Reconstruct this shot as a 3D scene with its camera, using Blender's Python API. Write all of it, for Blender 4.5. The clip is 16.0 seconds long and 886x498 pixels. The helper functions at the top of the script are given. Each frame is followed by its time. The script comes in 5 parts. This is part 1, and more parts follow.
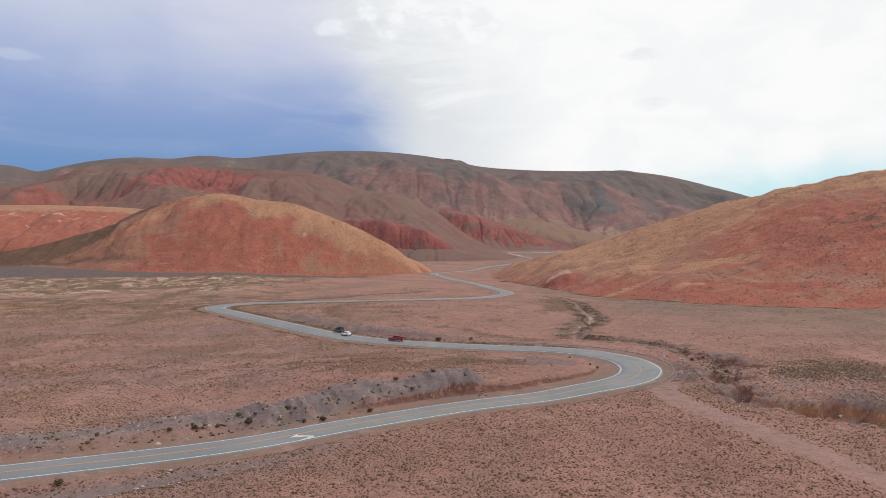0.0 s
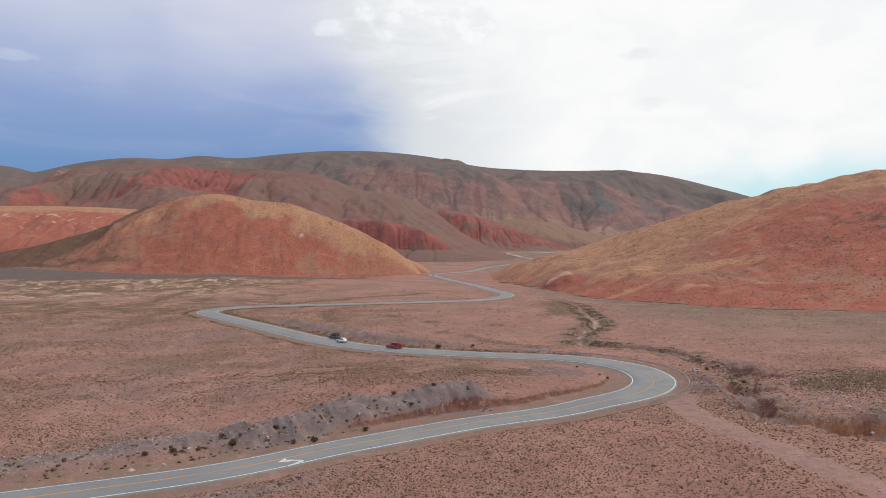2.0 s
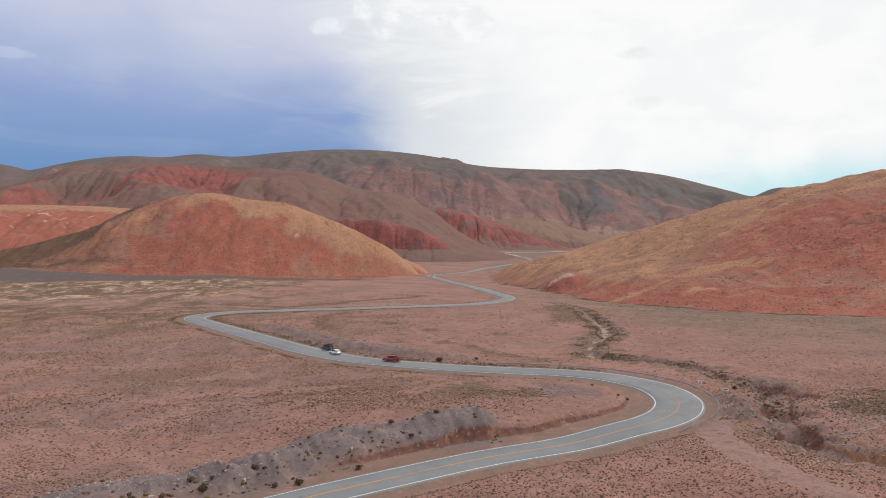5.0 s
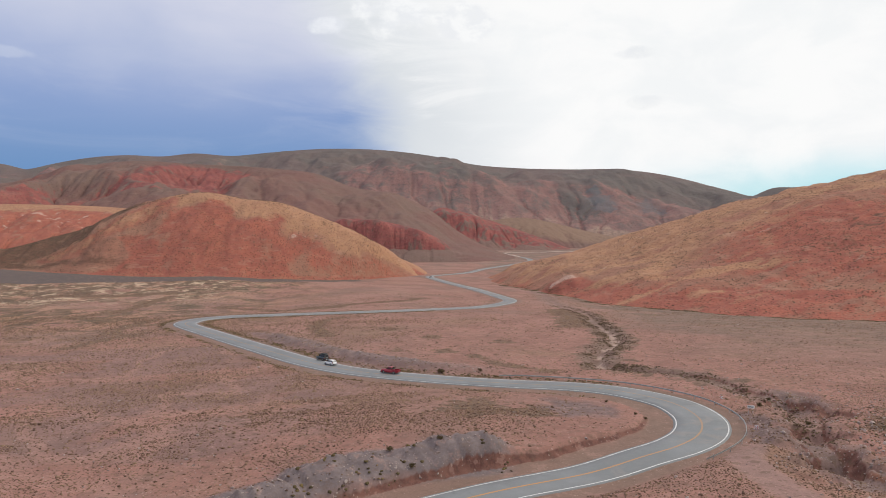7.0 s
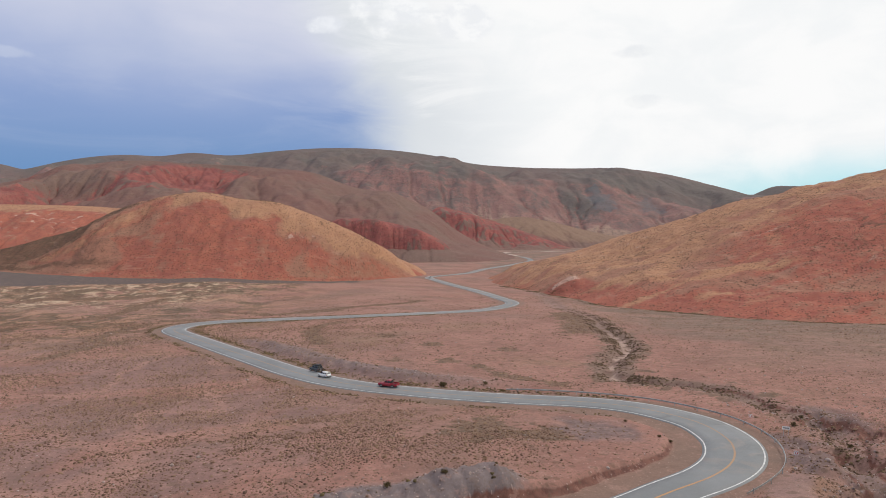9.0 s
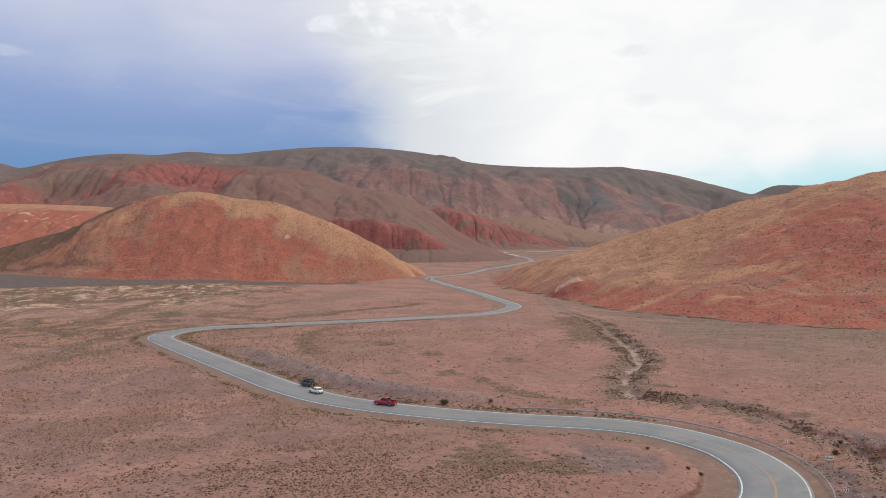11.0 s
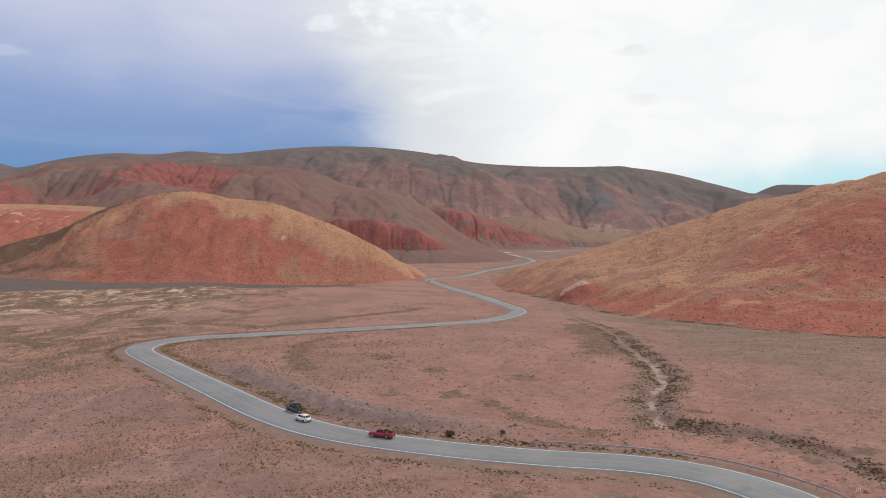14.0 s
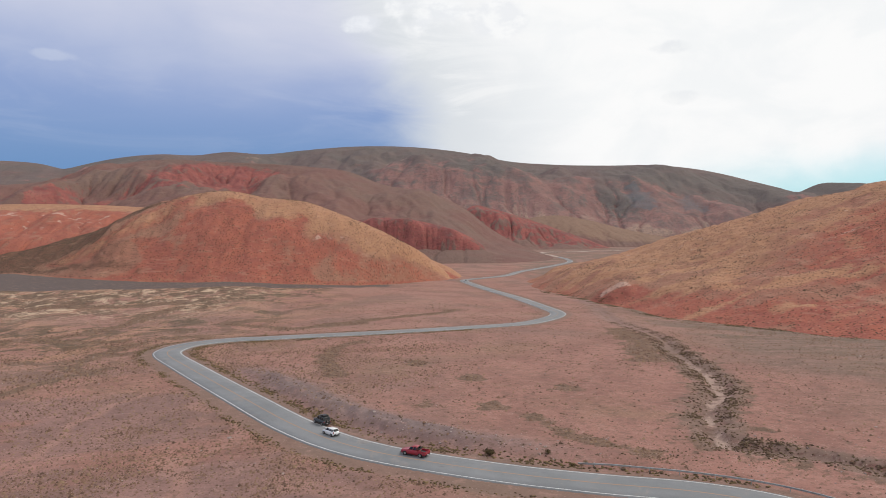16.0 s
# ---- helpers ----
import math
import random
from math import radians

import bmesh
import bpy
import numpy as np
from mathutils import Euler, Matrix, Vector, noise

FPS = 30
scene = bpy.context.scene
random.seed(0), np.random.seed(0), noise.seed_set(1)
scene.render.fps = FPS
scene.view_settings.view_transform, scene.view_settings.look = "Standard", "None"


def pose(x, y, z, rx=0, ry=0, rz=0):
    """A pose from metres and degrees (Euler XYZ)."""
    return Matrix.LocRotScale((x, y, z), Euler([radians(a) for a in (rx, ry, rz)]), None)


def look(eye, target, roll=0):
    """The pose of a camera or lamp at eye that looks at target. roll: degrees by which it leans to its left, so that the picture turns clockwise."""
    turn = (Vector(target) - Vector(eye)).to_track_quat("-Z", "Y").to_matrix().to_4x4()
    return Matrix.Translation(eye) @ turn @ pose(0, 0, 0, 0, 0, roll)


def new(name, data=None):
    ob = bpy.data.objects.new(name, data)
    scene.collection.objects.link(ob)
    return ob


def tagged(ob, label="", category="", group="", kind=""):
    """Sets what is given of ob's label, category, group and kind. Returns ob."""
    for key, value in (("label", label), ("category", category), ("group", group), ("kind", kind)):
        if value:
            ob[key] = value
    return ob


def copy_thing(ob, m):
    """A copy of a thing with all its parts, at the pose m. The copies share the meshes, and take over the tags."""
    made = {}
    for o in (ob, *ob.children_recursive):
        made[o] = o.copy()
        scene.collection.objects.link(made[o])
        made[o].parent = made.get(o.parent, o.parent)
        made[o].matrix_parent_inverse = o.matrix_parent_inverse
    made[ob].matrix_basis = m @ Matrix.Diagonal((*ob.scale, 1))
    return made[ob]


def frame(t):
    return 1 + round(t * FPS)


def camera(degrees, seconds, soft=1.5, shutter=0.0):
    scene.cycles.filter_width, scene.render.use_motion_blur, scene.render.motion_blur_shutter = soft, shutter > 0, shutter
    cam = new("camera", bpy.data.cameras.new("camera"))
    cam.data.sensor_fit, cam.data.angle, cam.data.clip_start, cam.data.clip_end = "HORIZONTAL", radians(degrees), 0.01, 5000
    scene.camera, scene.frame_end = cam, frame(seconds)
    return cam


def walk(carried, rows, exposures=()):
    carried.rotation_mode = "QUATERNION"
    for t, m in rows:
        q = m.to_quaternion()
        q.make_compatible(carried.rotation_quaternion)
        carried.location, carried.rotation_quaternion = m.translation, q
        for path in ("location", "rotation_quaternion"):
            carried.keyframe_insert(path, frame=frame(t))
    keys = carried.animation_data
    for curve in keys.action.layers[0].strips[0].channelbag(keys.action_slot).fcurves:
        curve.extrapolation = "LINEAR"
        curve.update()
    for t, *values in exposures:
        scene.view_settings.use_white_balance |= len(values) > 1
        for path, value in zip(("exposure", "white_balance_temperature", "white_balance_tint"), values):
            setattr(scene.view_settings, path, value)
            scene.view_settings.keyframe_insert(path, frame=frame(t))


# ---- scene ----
cam = camera(64.6, 16.0, soft=0.9)
PATH = [
    (0, (2.284, 0.472, 33.002), (2.315, 2.471, 32.982), 0.1),
    (0.5, (2.117, 3.027, 33.129), (2.15, 5.027, 33.109), 0.1),
    (1, (2.027, 5.608, 33.318), (2.061, 7.608, 33.298), 0.1),
    (1.5, (1.932, 8.164, 33.529), (1.967, 10.163, 33.509), 0.1),
    (2, (1.878, 10.698, 33.779), (1.914, 12.697, 33.759), 0.0),
    (2.5, (1.861, 13.257, 34.077), (1.898, 15.257, 34.057), 0.0),
    (3, (1.776, 15.837, 34.368), (1.814, 17.837, 34.348), 0.0),
    (3.5, (1.667, 18.501, 34.641), (1.707, 20.501, 34.621), 0.0),
    (4, (1.457, 21.259, 34.866), (1.498, 23.259, 34.845), 0.1),
    (6.5, (0.429, 35.357, 36.569), (0.477, 37.357, 36.544), 0.0),
    (7, (0.322, 38.512, 36.794), (0.37, 40.511, 36.769), 0.1),
    (7.5, (0.216, 41.767, 37.019), (0.265, 43.766, 36.993), 0.0),
    (8, (0.063, 45.1, 37.27), (0.113, 47.1, 37.244), 0.0),
    (8.5, (-0.058, 48.582, 37.532), (-0.007, 50.581, 37.505), 0.0),
    (9, (-0.126, 52.107, 37.768), (-0.075, 54.106, 37.741), 0.0),
    (11.5, (-0.348, 69.773, 39.465), (-0.294, 71.772, 39.435), -0.0),
    (12, (-0.432, 73.343, 39.691), (-0.378, 75.342, 39.661), -0.1),
    (12.5, (-0.523, 76.945, 39.963), (-0.469, 78.944, 39.933), -0.1),
    (13, (-0.609, 80.502, 40.19), (-0.555, 82.501, 40.16), -0.1),
    (13.5, (-0.677, 83.961, 40.44), (-0.624, 85.961, 40.408), -0.1),
    (14, (-0.788, 87.31, 40.7), (-0.734, 89.309, 40.669), 0.0),
    (14.5, (-0.94, 90.534, 40.917), (-0.886, 92.533, 40.885), 0.0),
    (15, (-1.026, 93.628, 41.038), (-0.972, 95.627, 41.006), 0.0),
    (15.5, (-1.083, 96.554, 40.98), (-1.076, 98.554, 40.948), 0.0),
    (16, (-1.209, 99.325, 40.774), (-1.255, 101.324, 40.742), 0.0),
]
walk(cam, [(t, look(eye, target, roll)) for t, eye, target, roll in PATH])

# ---- light ----
SUN_FROM = Vector((0.62, 0.28, 0.74)).normalized()
sun = new("sun", bpy.data.lights.new("sun", "SUN"))
sun.data.energy, sun.data.angle, sun.data.color = 1.3, radians(18), (1.0, 0.95, 0.88)
sun.matrix_world = look(SUN_FROM * 500, (0, 0, 0))
scene.view_settings.exposure = 0.0


class Nodes:
    """Short hand for building a node tree."""

    def __init__(self, tree):
        self.tree = tree
        tree.nodes.clear()

    def add(self, kind, **values):
        node = self.tree.nodes.new(kind)
        for key, value in values.items():
            if key == "operation":
                node.operation = value
            elif key == "data_type":
                node.data_type = value
            elif key == "blend_type":
                node.blend_type = value
            elif key == "attribute_name":
                node.attribute_name = value
            elif key == "interpolation_type":
                node.interpolation_type = value
        return node

    def put(self, node, name, value):
        socket = node.inputs[name]
        if isinstance(value, bpy.types.NodeSocket):
            self.tree.links.new(value, socket)
        else:
            socket.default_value = value
        return node

    def math(self, op, a, b=0.0, c=0.0):
        node = self.add("ShaderNodeMath", operation=op)
        for i, value in enumerate((a, b, c)):
            self.put(node, i, value)
        return node.outputs[0]

    def ramp(self, value, lo, hi, a=0.0, b=1.0):
        node = self.add("ShaderNodeMapRange", interpolation_type="SMOOTHSTEP")
        for i, v in enumerate((value, lo, hi, a, b)):
            self.put(node, i, v)
        return node.outputs[0]

    def noise(self, vector, scale, detail=4.0, rough=0.55, distortion=0.0):
        node = self.add("ShaderNodeTexNoise")
        self.put(node, "Vector", vector), self.put(node, "Scale", scale)
        self.put(node, "Detail", detail), self.put(node, "Roughness", rough), self.put(node, "Distortion", distortion)
        return node.outputs[0]

    def spots(self, vector, scale, size, share, soft=0.25):
        """Scattered round spots of about that share of the cells; 1 inside a spot."""
        node = self.add("ShaderNodeTexVoronoi")
        node.voronoi_dimensions = "2D"
        self.put(node, "Vector", vector), self.put(node, "Scale", scale)
        pick = self.add("ShaderNodeSeparateColor")
        self.put(pick, 0, node.outputs["Color"])
        reach = self.math("MULTIPLY", self.math("ADD", self.math("MULTIPLY", pick.outputs[0], 0.6), 0.6), size)
        inside = self.ramp(node.outputs["Distance"], reach, self.math("MULTIPLY", reach, 1.0 - soft))
        return self.math("MULTIPLY", inside, self.math("LESS_THAN", pick.outputs[1], share))

    def mix(self, factor, a, b, blend="MIX"):
        node = self.add("ShaderNodeMix", data_type="RGBA", blend_type=blend)
        self.put(node, 0, factor)
        for i, value in ((6, a), (7, b)):
            self.put(node, i, (*value, 1) if isinstance(value, tuple) and len(value) == 3 else value)
        return node.outputs[2]

    def scaled(self, vector, factors):
        node = self.add("ShaderNodeVectorMath", operation="MULTIPLY")
        self.put(node, 0, vector), self.put(node, 1, factors)
        return node.outputs[0]


# sky: a storm bank, torn cloud edges, bright overcast and a strip of clear air low down
world = bpy.data.worlds.new("world")
scene.world = world
world.use_nodes = True
n = Nodes(world.node_tree)
ray = n.add("ShaderNodeTexCoord").outputs["Generated"]
split = n.add("ShaderNodeSeparateXYZ")
n.put(split, 0, ray)
dx, dy, dz = split.outputs
clear = n.add("ShaderNodeTexSky")
clear.sky_type, clear.sun_disc = "NISHITA", False
clear.sun_elevation, clear.sun_rotation = math.asin(SUN_FROM.z), math.atan2(SUN_FROM.x, SUN_FROM.y)
clear_air = n.mix(1.0, clear.outputs[0], (0.075, 0.085, 0.09), "MULTIPLY")
soft_noise = n.noise(n.scaled(ray, (1.0, 1.0, 2.6)), 2.2, 5, 0.5, 0.3)
fine_noise = n.noise(n.scaled(ray, (1.0, 1.0, 1.9)), 7.0, 6, 0.55, 0.4)
wisp_noise = n.noise(n.scaled(ray, (1.0, 1.0, 4.5)), 4.5, 6, 0.6, 0.8)
puff_noise = n.noise(n.scaled(ray, (1.0, 1.0, 1.3)), 17.0, 6, 0.52, 0.2)
fine_puff = n.noise(n.scaled(ray, (1.0, 1.0, 1.6)), 38.0, 5, 0.6, 0.2)
edge = n.math("ADD", dx, n.math("MULTIPLY", n.math("SUBTRACT", soft_noise, 0.5), 0.09))
edge = n.math("ADD", edge, n.math("MULTIPLY", n.math("SUBTRACT", wisp_noise, 0.5), 0.09))
edge = n.math("ADD", edge, n.math("MULTIPLY", n.ramp(dz, 0.16, 0.36), 0.10))
storm = n.ramp(edge, -0.125, 0.005, 1.0, 0.0)
storm_colour = n.mix(n.ramp(dz, 0.05, 0.22), (0.145, 0.285, 0.53), (0.29, 0.385, 0.64))
storm_colour = n.mix(n.ramp(n.math("ADD", dz, n.math("MULTIPLY", n.math("SUBTRACT", soft_noise, 0.5), 0.18)), 0.17, 0.33), storm_colour, (0.66, 0.68, 0.80))
storm_colour = n.mix(n.math("MULTIPLY", n.ramp(wisp_noise, 0.42, 0.68, 0.0, 0.28), n.ramp(dz, 0.06, 0.2)), storm_colour, (0.50, 0.56, 0.73))
bright = n.mix(n.ramp(fine_noise, 0.40, 0.62), (0.905, 0.92, 0.93), (0.965, 0.965, 0.965))
veil = n.math("MULTIPLY", n.ramp(edge, 0.21, -0.04), n.ramp(wisp_noise, 0.35, 0.60, 0.35, 1.0))
bright = n.mix(veil, bright, (0.70, 0.735, 0.775))
low = n.math("MULTIPLY", n.ramp(n.math("ADD", dz, n.math("MULTIPLY", n.math("SUBTRACT", fine_noise, 0.5), 0.06)), 0.125, 0.055), n.ramp(dx, 0.20, 0.50))
bright = n.mix(n.math("MULTIPLY", low, 0.85), bright, n.mix(0.3, (0.40, 0.83, 0.93), clear_air))
sky = n.mix(storm, bright, storm_colour)


def puff(sky, x0, z0, width, height, colour, level=0.5):
    """A torn cumulus round a direction."""
    a = n.math("DIVIDE", n.math("SUBTRACT", dx, x0), width)
    b = n.math("DIVIDE", n.math("SUBTRACT", dz, z0), height)
    body = n.math("SUBTRACT", 1.0, n.math("ADD", n.math("MULTIPLY", a, a), n.math("MULTIPLY", b, b)))
    body = n.math("ADD", n.math("MULTIPLY", body, 0.55), n.math("MULTIPLY", n.math("SUBTRACT", puff_noise, 0.5), 2.2))
    shade = n.mix(n.ramp(fine_puff, 0.38, 0.62), n.mix(0.35, colour, (0.62, 0.66, 0.74)), colour)
    return n.mix(n.ramp(body, -0.05, 0.42, 0.0, level), sky, shade)


sky = puff(sky, -0.046, 0.300, 0.058, 0.034, (0.945, 0.955, 0.965), 0.85)
sky = puff(sky, 0.052, 0.296, 0.050, 0.030, (0.955, 0.96, 0.965), 0.75)
sky = puff(sky, -0.130, 0.289, 0.034, 0.012, (0.88, 0.90, 0.945), 0.8)
sky = puff(sky, -0.490, 0.222, 0.024, 0.007, (0.66, 0.71, 0.84), 0.3)
sky = puff(sky, 0.273, 0.250, 0.036, 0.011, (0.86, 0.875, 0.885), 0.6)
sky = puff(sky, 0.300, 0.185, 0.030, 0.011, (0.88, 0.895, 0.90), 0.5)
sky = n.mix(n.ramp(dz, -0.02, -0.2), sky, (0.3, 0.22, 0.2))
background = n.add("ShaderNodeBackground")
n.put(background, 0, sky), n.put(background, 1, 1.0)
out = n.add("ShaderNodeOutputWorld")
n.put(out, 0, background.outputs[0])


# ---- terrain arithmetic ----
def smooth(a, b, v):
    t = np.clip((v - a) / (b - a), 0, 1)
    return t * t * (3 - 2 * t)


def hashed(ix, iy, seed):
    h = (ix.astype(np.int64) * 374761393 + iy.astype(np.int64) * 668265263 + seed * 2147483647) & 0xFFFFFFFF
    h = ((h ^ (h >> 13)) * 1274126177) & 0xFFFFFFFF
    return (h ^ (h >> 16)) & 0xFFFF


def perlin(x, y, seed=0):
    x, y = np.broadcast_arrays(np.asarray(x, float), np.asarray(y, float))
    ix, iy = np.floor(x), np.floor(y)
    fx, fy = x - ix, y - iy
    total = 0
    for ox in (0, 1):
        for oy in (0, 1):
            a = hashed(ix + ox, iy + oy, seed) * (2 * math.pi / 65536)
            wx = fx if ox else 1 - fx
            wy = fy if oy else 1 - fy
            wx, wy = wx * wx * wx * (wx * (wx * 6 - 15) + 10), wy * wy * wy * (wy * (wy * 6 - 15) + 10)
            total = total + wx * wy * (np.cos(a) * (fx - ox) + np.sin(a) * (fy - oy))
    return total * 1.4


def fbm(x, y, octaves=4, seed=0, gain=0.5):
    total, amp = 0, 1.0
    for k in range(octaves):
        total = total + amp * perlin(x * 2 ** k, y * 2 ** k, seed + k * 17)
        amp *= gain
    return total


def creases(x, y, octaves=3, seed=0):
    """1 along the lines of small valleys, 0 between them."""
    total, amp, most = 0, 1.0, 0
    for k in range(octaves):
        total = total + amp * (1 - np.minimum(1, np.abs(perlin(x * 2 ** k, y * 2 ** k, seed + k * 31)) * 2.2))
        most += amp
        amp *= 0.5
    return total / most


def spline(points, step):
    p = np.array(points, float)
    p = np.vstack((2 * p[0] - p[1], p, 2 * p[-1] - p[-2]))
    made = []
    for i in range(1, len(p) - 2):
        count = max(2, int(np.linalg.norm(p[i + 1][:2] - p[i][:2]) / step))
        t = np.linspace(0, 1, count, endpoint=False)[:, None]
        a, b, c, d = p[i - 1:i + 3]
        made.append(0.5 * (2 * b + (c - a) * t + (2 * a - 5 * b + 4 * c - d) * t ** 2 + (3 * b - a - 3 * c + d) * t ** 3))
    return np.vstack(made + [p[-2:-1]])


def hump(value, xs, ys):
    """A smooth curve through a few heights."""
    xs, ys = np.array(xs, float), np.array(ys, float)
    slope = np.gradient(ys, xs)
    v = np.clip(value, xs[0], xs[-1])
    i = np.clip(np.searchsorted(xs, v) - 1, 0, len(xs) - 2)
    w = xs[i + 1] - xs[i]
    t = (v - xs[i]) / w
    return ((1 + 2 * t) * (1 - t) ** 2 * ys[i] + t * (1 - t) ** 2 * w * slope[i] + t * t * (3 - 2 * t) * ys[i + 1] + t * t * (t - 1) * w * slope[i + 1])


# the road's centre line in plan, and its heights
ROAD_XY = [(-150, 62), (-95, 82), (-57.4, 97.9), (-29.8, 110.3), (-12.1, 123.0), (8.9, 136.8), (25.2, 145.1), (36.2, 153.2), (44.2, 159.1), (50, 165.3),
           (53.8, 172.5), (55.6, 180.2), (55.0, 189.9), (50.9, 198.2), (44.5, 205), (35, 209.6), (20, 213.2), (2.2, 219.2), (-18.2, 229.5), (-34.6, 244.8),
           (-55.8, 272.9), (-84, 311.5), (-100.5, 335.5), (-104.2, 350), (-101.5, 364), (-90.5, 376.5), (-71.6, 386.1), (-27.3, 416.6), (28.8, 464.3), (47.5, 492.3)]
ROAD_FAR = [(57.8, 519.8), (59.4, 541.5), (56.3, 567.3), (44.1, 654.3), (25.3, 752.4), (10.7, 842.2), (4.5, 893), (12, 918), (55.2, 975), (84.6, 1061.4), (127.4, 1155.5),
            (167.4, 1253.3), (193.3, 1334.4), (204.4, 1433.0), (205.3, 1555.4)]
ROAD = spline(ROAD_XY + ROAD_FAR, 1.5)
ROAD_S = np.concatenate(([0], np.cumsum(np.linalg.norm(np.diff(ROAD, axis=0), axis=1))))
ROAD_Z = np.where(ROAD[:, 1] < 330, 1.0, np.interp(ROAD[:, 1], (330, 386, 465, 530, 654, 893, 1061, 1253, 1433, 1555), (1.0, 0.0, -4.2, -5.5, -6.5, -8.0, -5.0, -2.0, 0.0, 1.0)))
ROAD_Z = np.convolve(np.pad(ROAD_Z, 12, mode="edge"), np.ones(25) / 25, mode="valid")
TANGENT = np.gradient(ROAD, axis=0)
TANGENT /= np.linalg.norm(TANGENT, axis=1)[:, None]
LEFT = np.stack((-TANGENT[:, 1], TANGENT[:, 0]), axis=1)
# half the width between the edge lines: wider in the hairpin
HALF = 3.45 + 0.85 * np.exp(-((ROAD_S - ROAD_S[np.argmin(np.hypot(ROAD[:, 0] - 56, ROAD[:, 1] - 182))]) / 32) ** 2) + 0.9 * smooth(150, 300, ROAD_S)

STREAM = spline([(95, 640), (89, 551), (83, 474), (84, 400), (77.5, 362), (72, 312), (70.5, 300), (65.5, 279), (60.5, 270), (56, 260), (52.5, 248), (50.8, 234), (58, 231.5), (66.5, 225),
                 (73.5, 214), (75, 203), (80, 190), (77, 178), (72.5, 167), (69, 157), (66.5, 149), (67, 141), (72, 137), (80, 134.5), (92, 122), (110, 98), (150, 40)], 2.0)


# hollows washed out beside the stream: place, radius, depth
PITS = ((80, 131, 7.5, 2.6), (81, 188, 5.0, 1.8), (86, 182, 3.4, 1.5), (73, 168, 4.4, 2.4), (67.5, 151.5, 5.2, 3.4), (75.5, 137, 4.6, 2.6), (84, 135, 6.0, 3.2), (63.5, 147, 2.4, 1.2))
# heaps of spoil beside them: place, radius, height
PILES = ((64.5, 166, 4.5, 1.3), (61, 148.5, 3.2, 1.0), (69, 160, 2.5, 0.7), (71, 143, 3.0, 0.7), (88, 192, 4.0, 0.6))


def nearest(x, y, line, reach):
    """For each point: the distance to a line of points within reach, and the number of its nearest point."""
    far = np.full(x.shape, reach, float)
    which = np.zeros(x.shape, int)
    for r in range(x.shape[0]):
        lo, hi = y[r].min() - reach, y[r].max() + reach
        near = np.nonzero((line[:, 1] > lo) & (line[:, 1] < hi))[0]
        if len(near) == 0:
            continue
        cols = np.nonzero((x[r] > line[near, 0].min() - reach) & (x[r] < line[near, 0].max() + reach))[0]
        if len(cols) == 0:
            continue
        d = (x[r][cols, None] - line[near, 0]) ** 2 + (y[r][cols, None] - line[near, 1]) ** 2
        k = d.argmin(axis=1)
        dist = np.sqrt(d[np.arange(len(cols)), k])
        good = dist < reach
        far[r, cols[good]] = dist[good]
        which[r, cols[good]] = near[k[good]]
    return far, which


def plain(x, y):
    """The valley floor before the road and the stream cut into it."""
    z = np.interp(y, (-400, 90, 115, 300, 340, 400, 530, 700, 924, 1250, 1411, 2400, 4900), (0, 0.8, 1.3, 1.0, 0.3, -1.5, -5.8, -7, -8.5, -3, 0, 8, 60))
    z = z + 8.5 * smooth(-40, -220, x) * smooth(420, 720, y) + 4.5 * smooth(-220, -430, x) * smooth(420, 720, y)
    z = z - 2.6 * smooth(70, 165, x) * smooth(250, 450, y) * smooth(900, 600, y)
    z = z + 2.2 * np.exp(-((x + 5) / 44) ** 2 - ((y - 167) / 24) ** 2)
    z = z + 0.9 * smooth(85, 110, x) * smooth(120, 150, y) * smooth(230, 200, y)
    z = z + 0.9 * smooth(-45, -10, x) * smooth(150, 118, y + 0.4 * (15 - x)) * smooth(75, 55, x)
    size = np.clip((y + 40) / 200, 0.6, 6)
    z = z + 0.35 * size * fbm(x / (26 * size), y / (26 * size), 3, 3)
    return z + 0.13 * fbm(x / 3.4, y / 3.4, 3, 9) * smooth(500, 200, y)


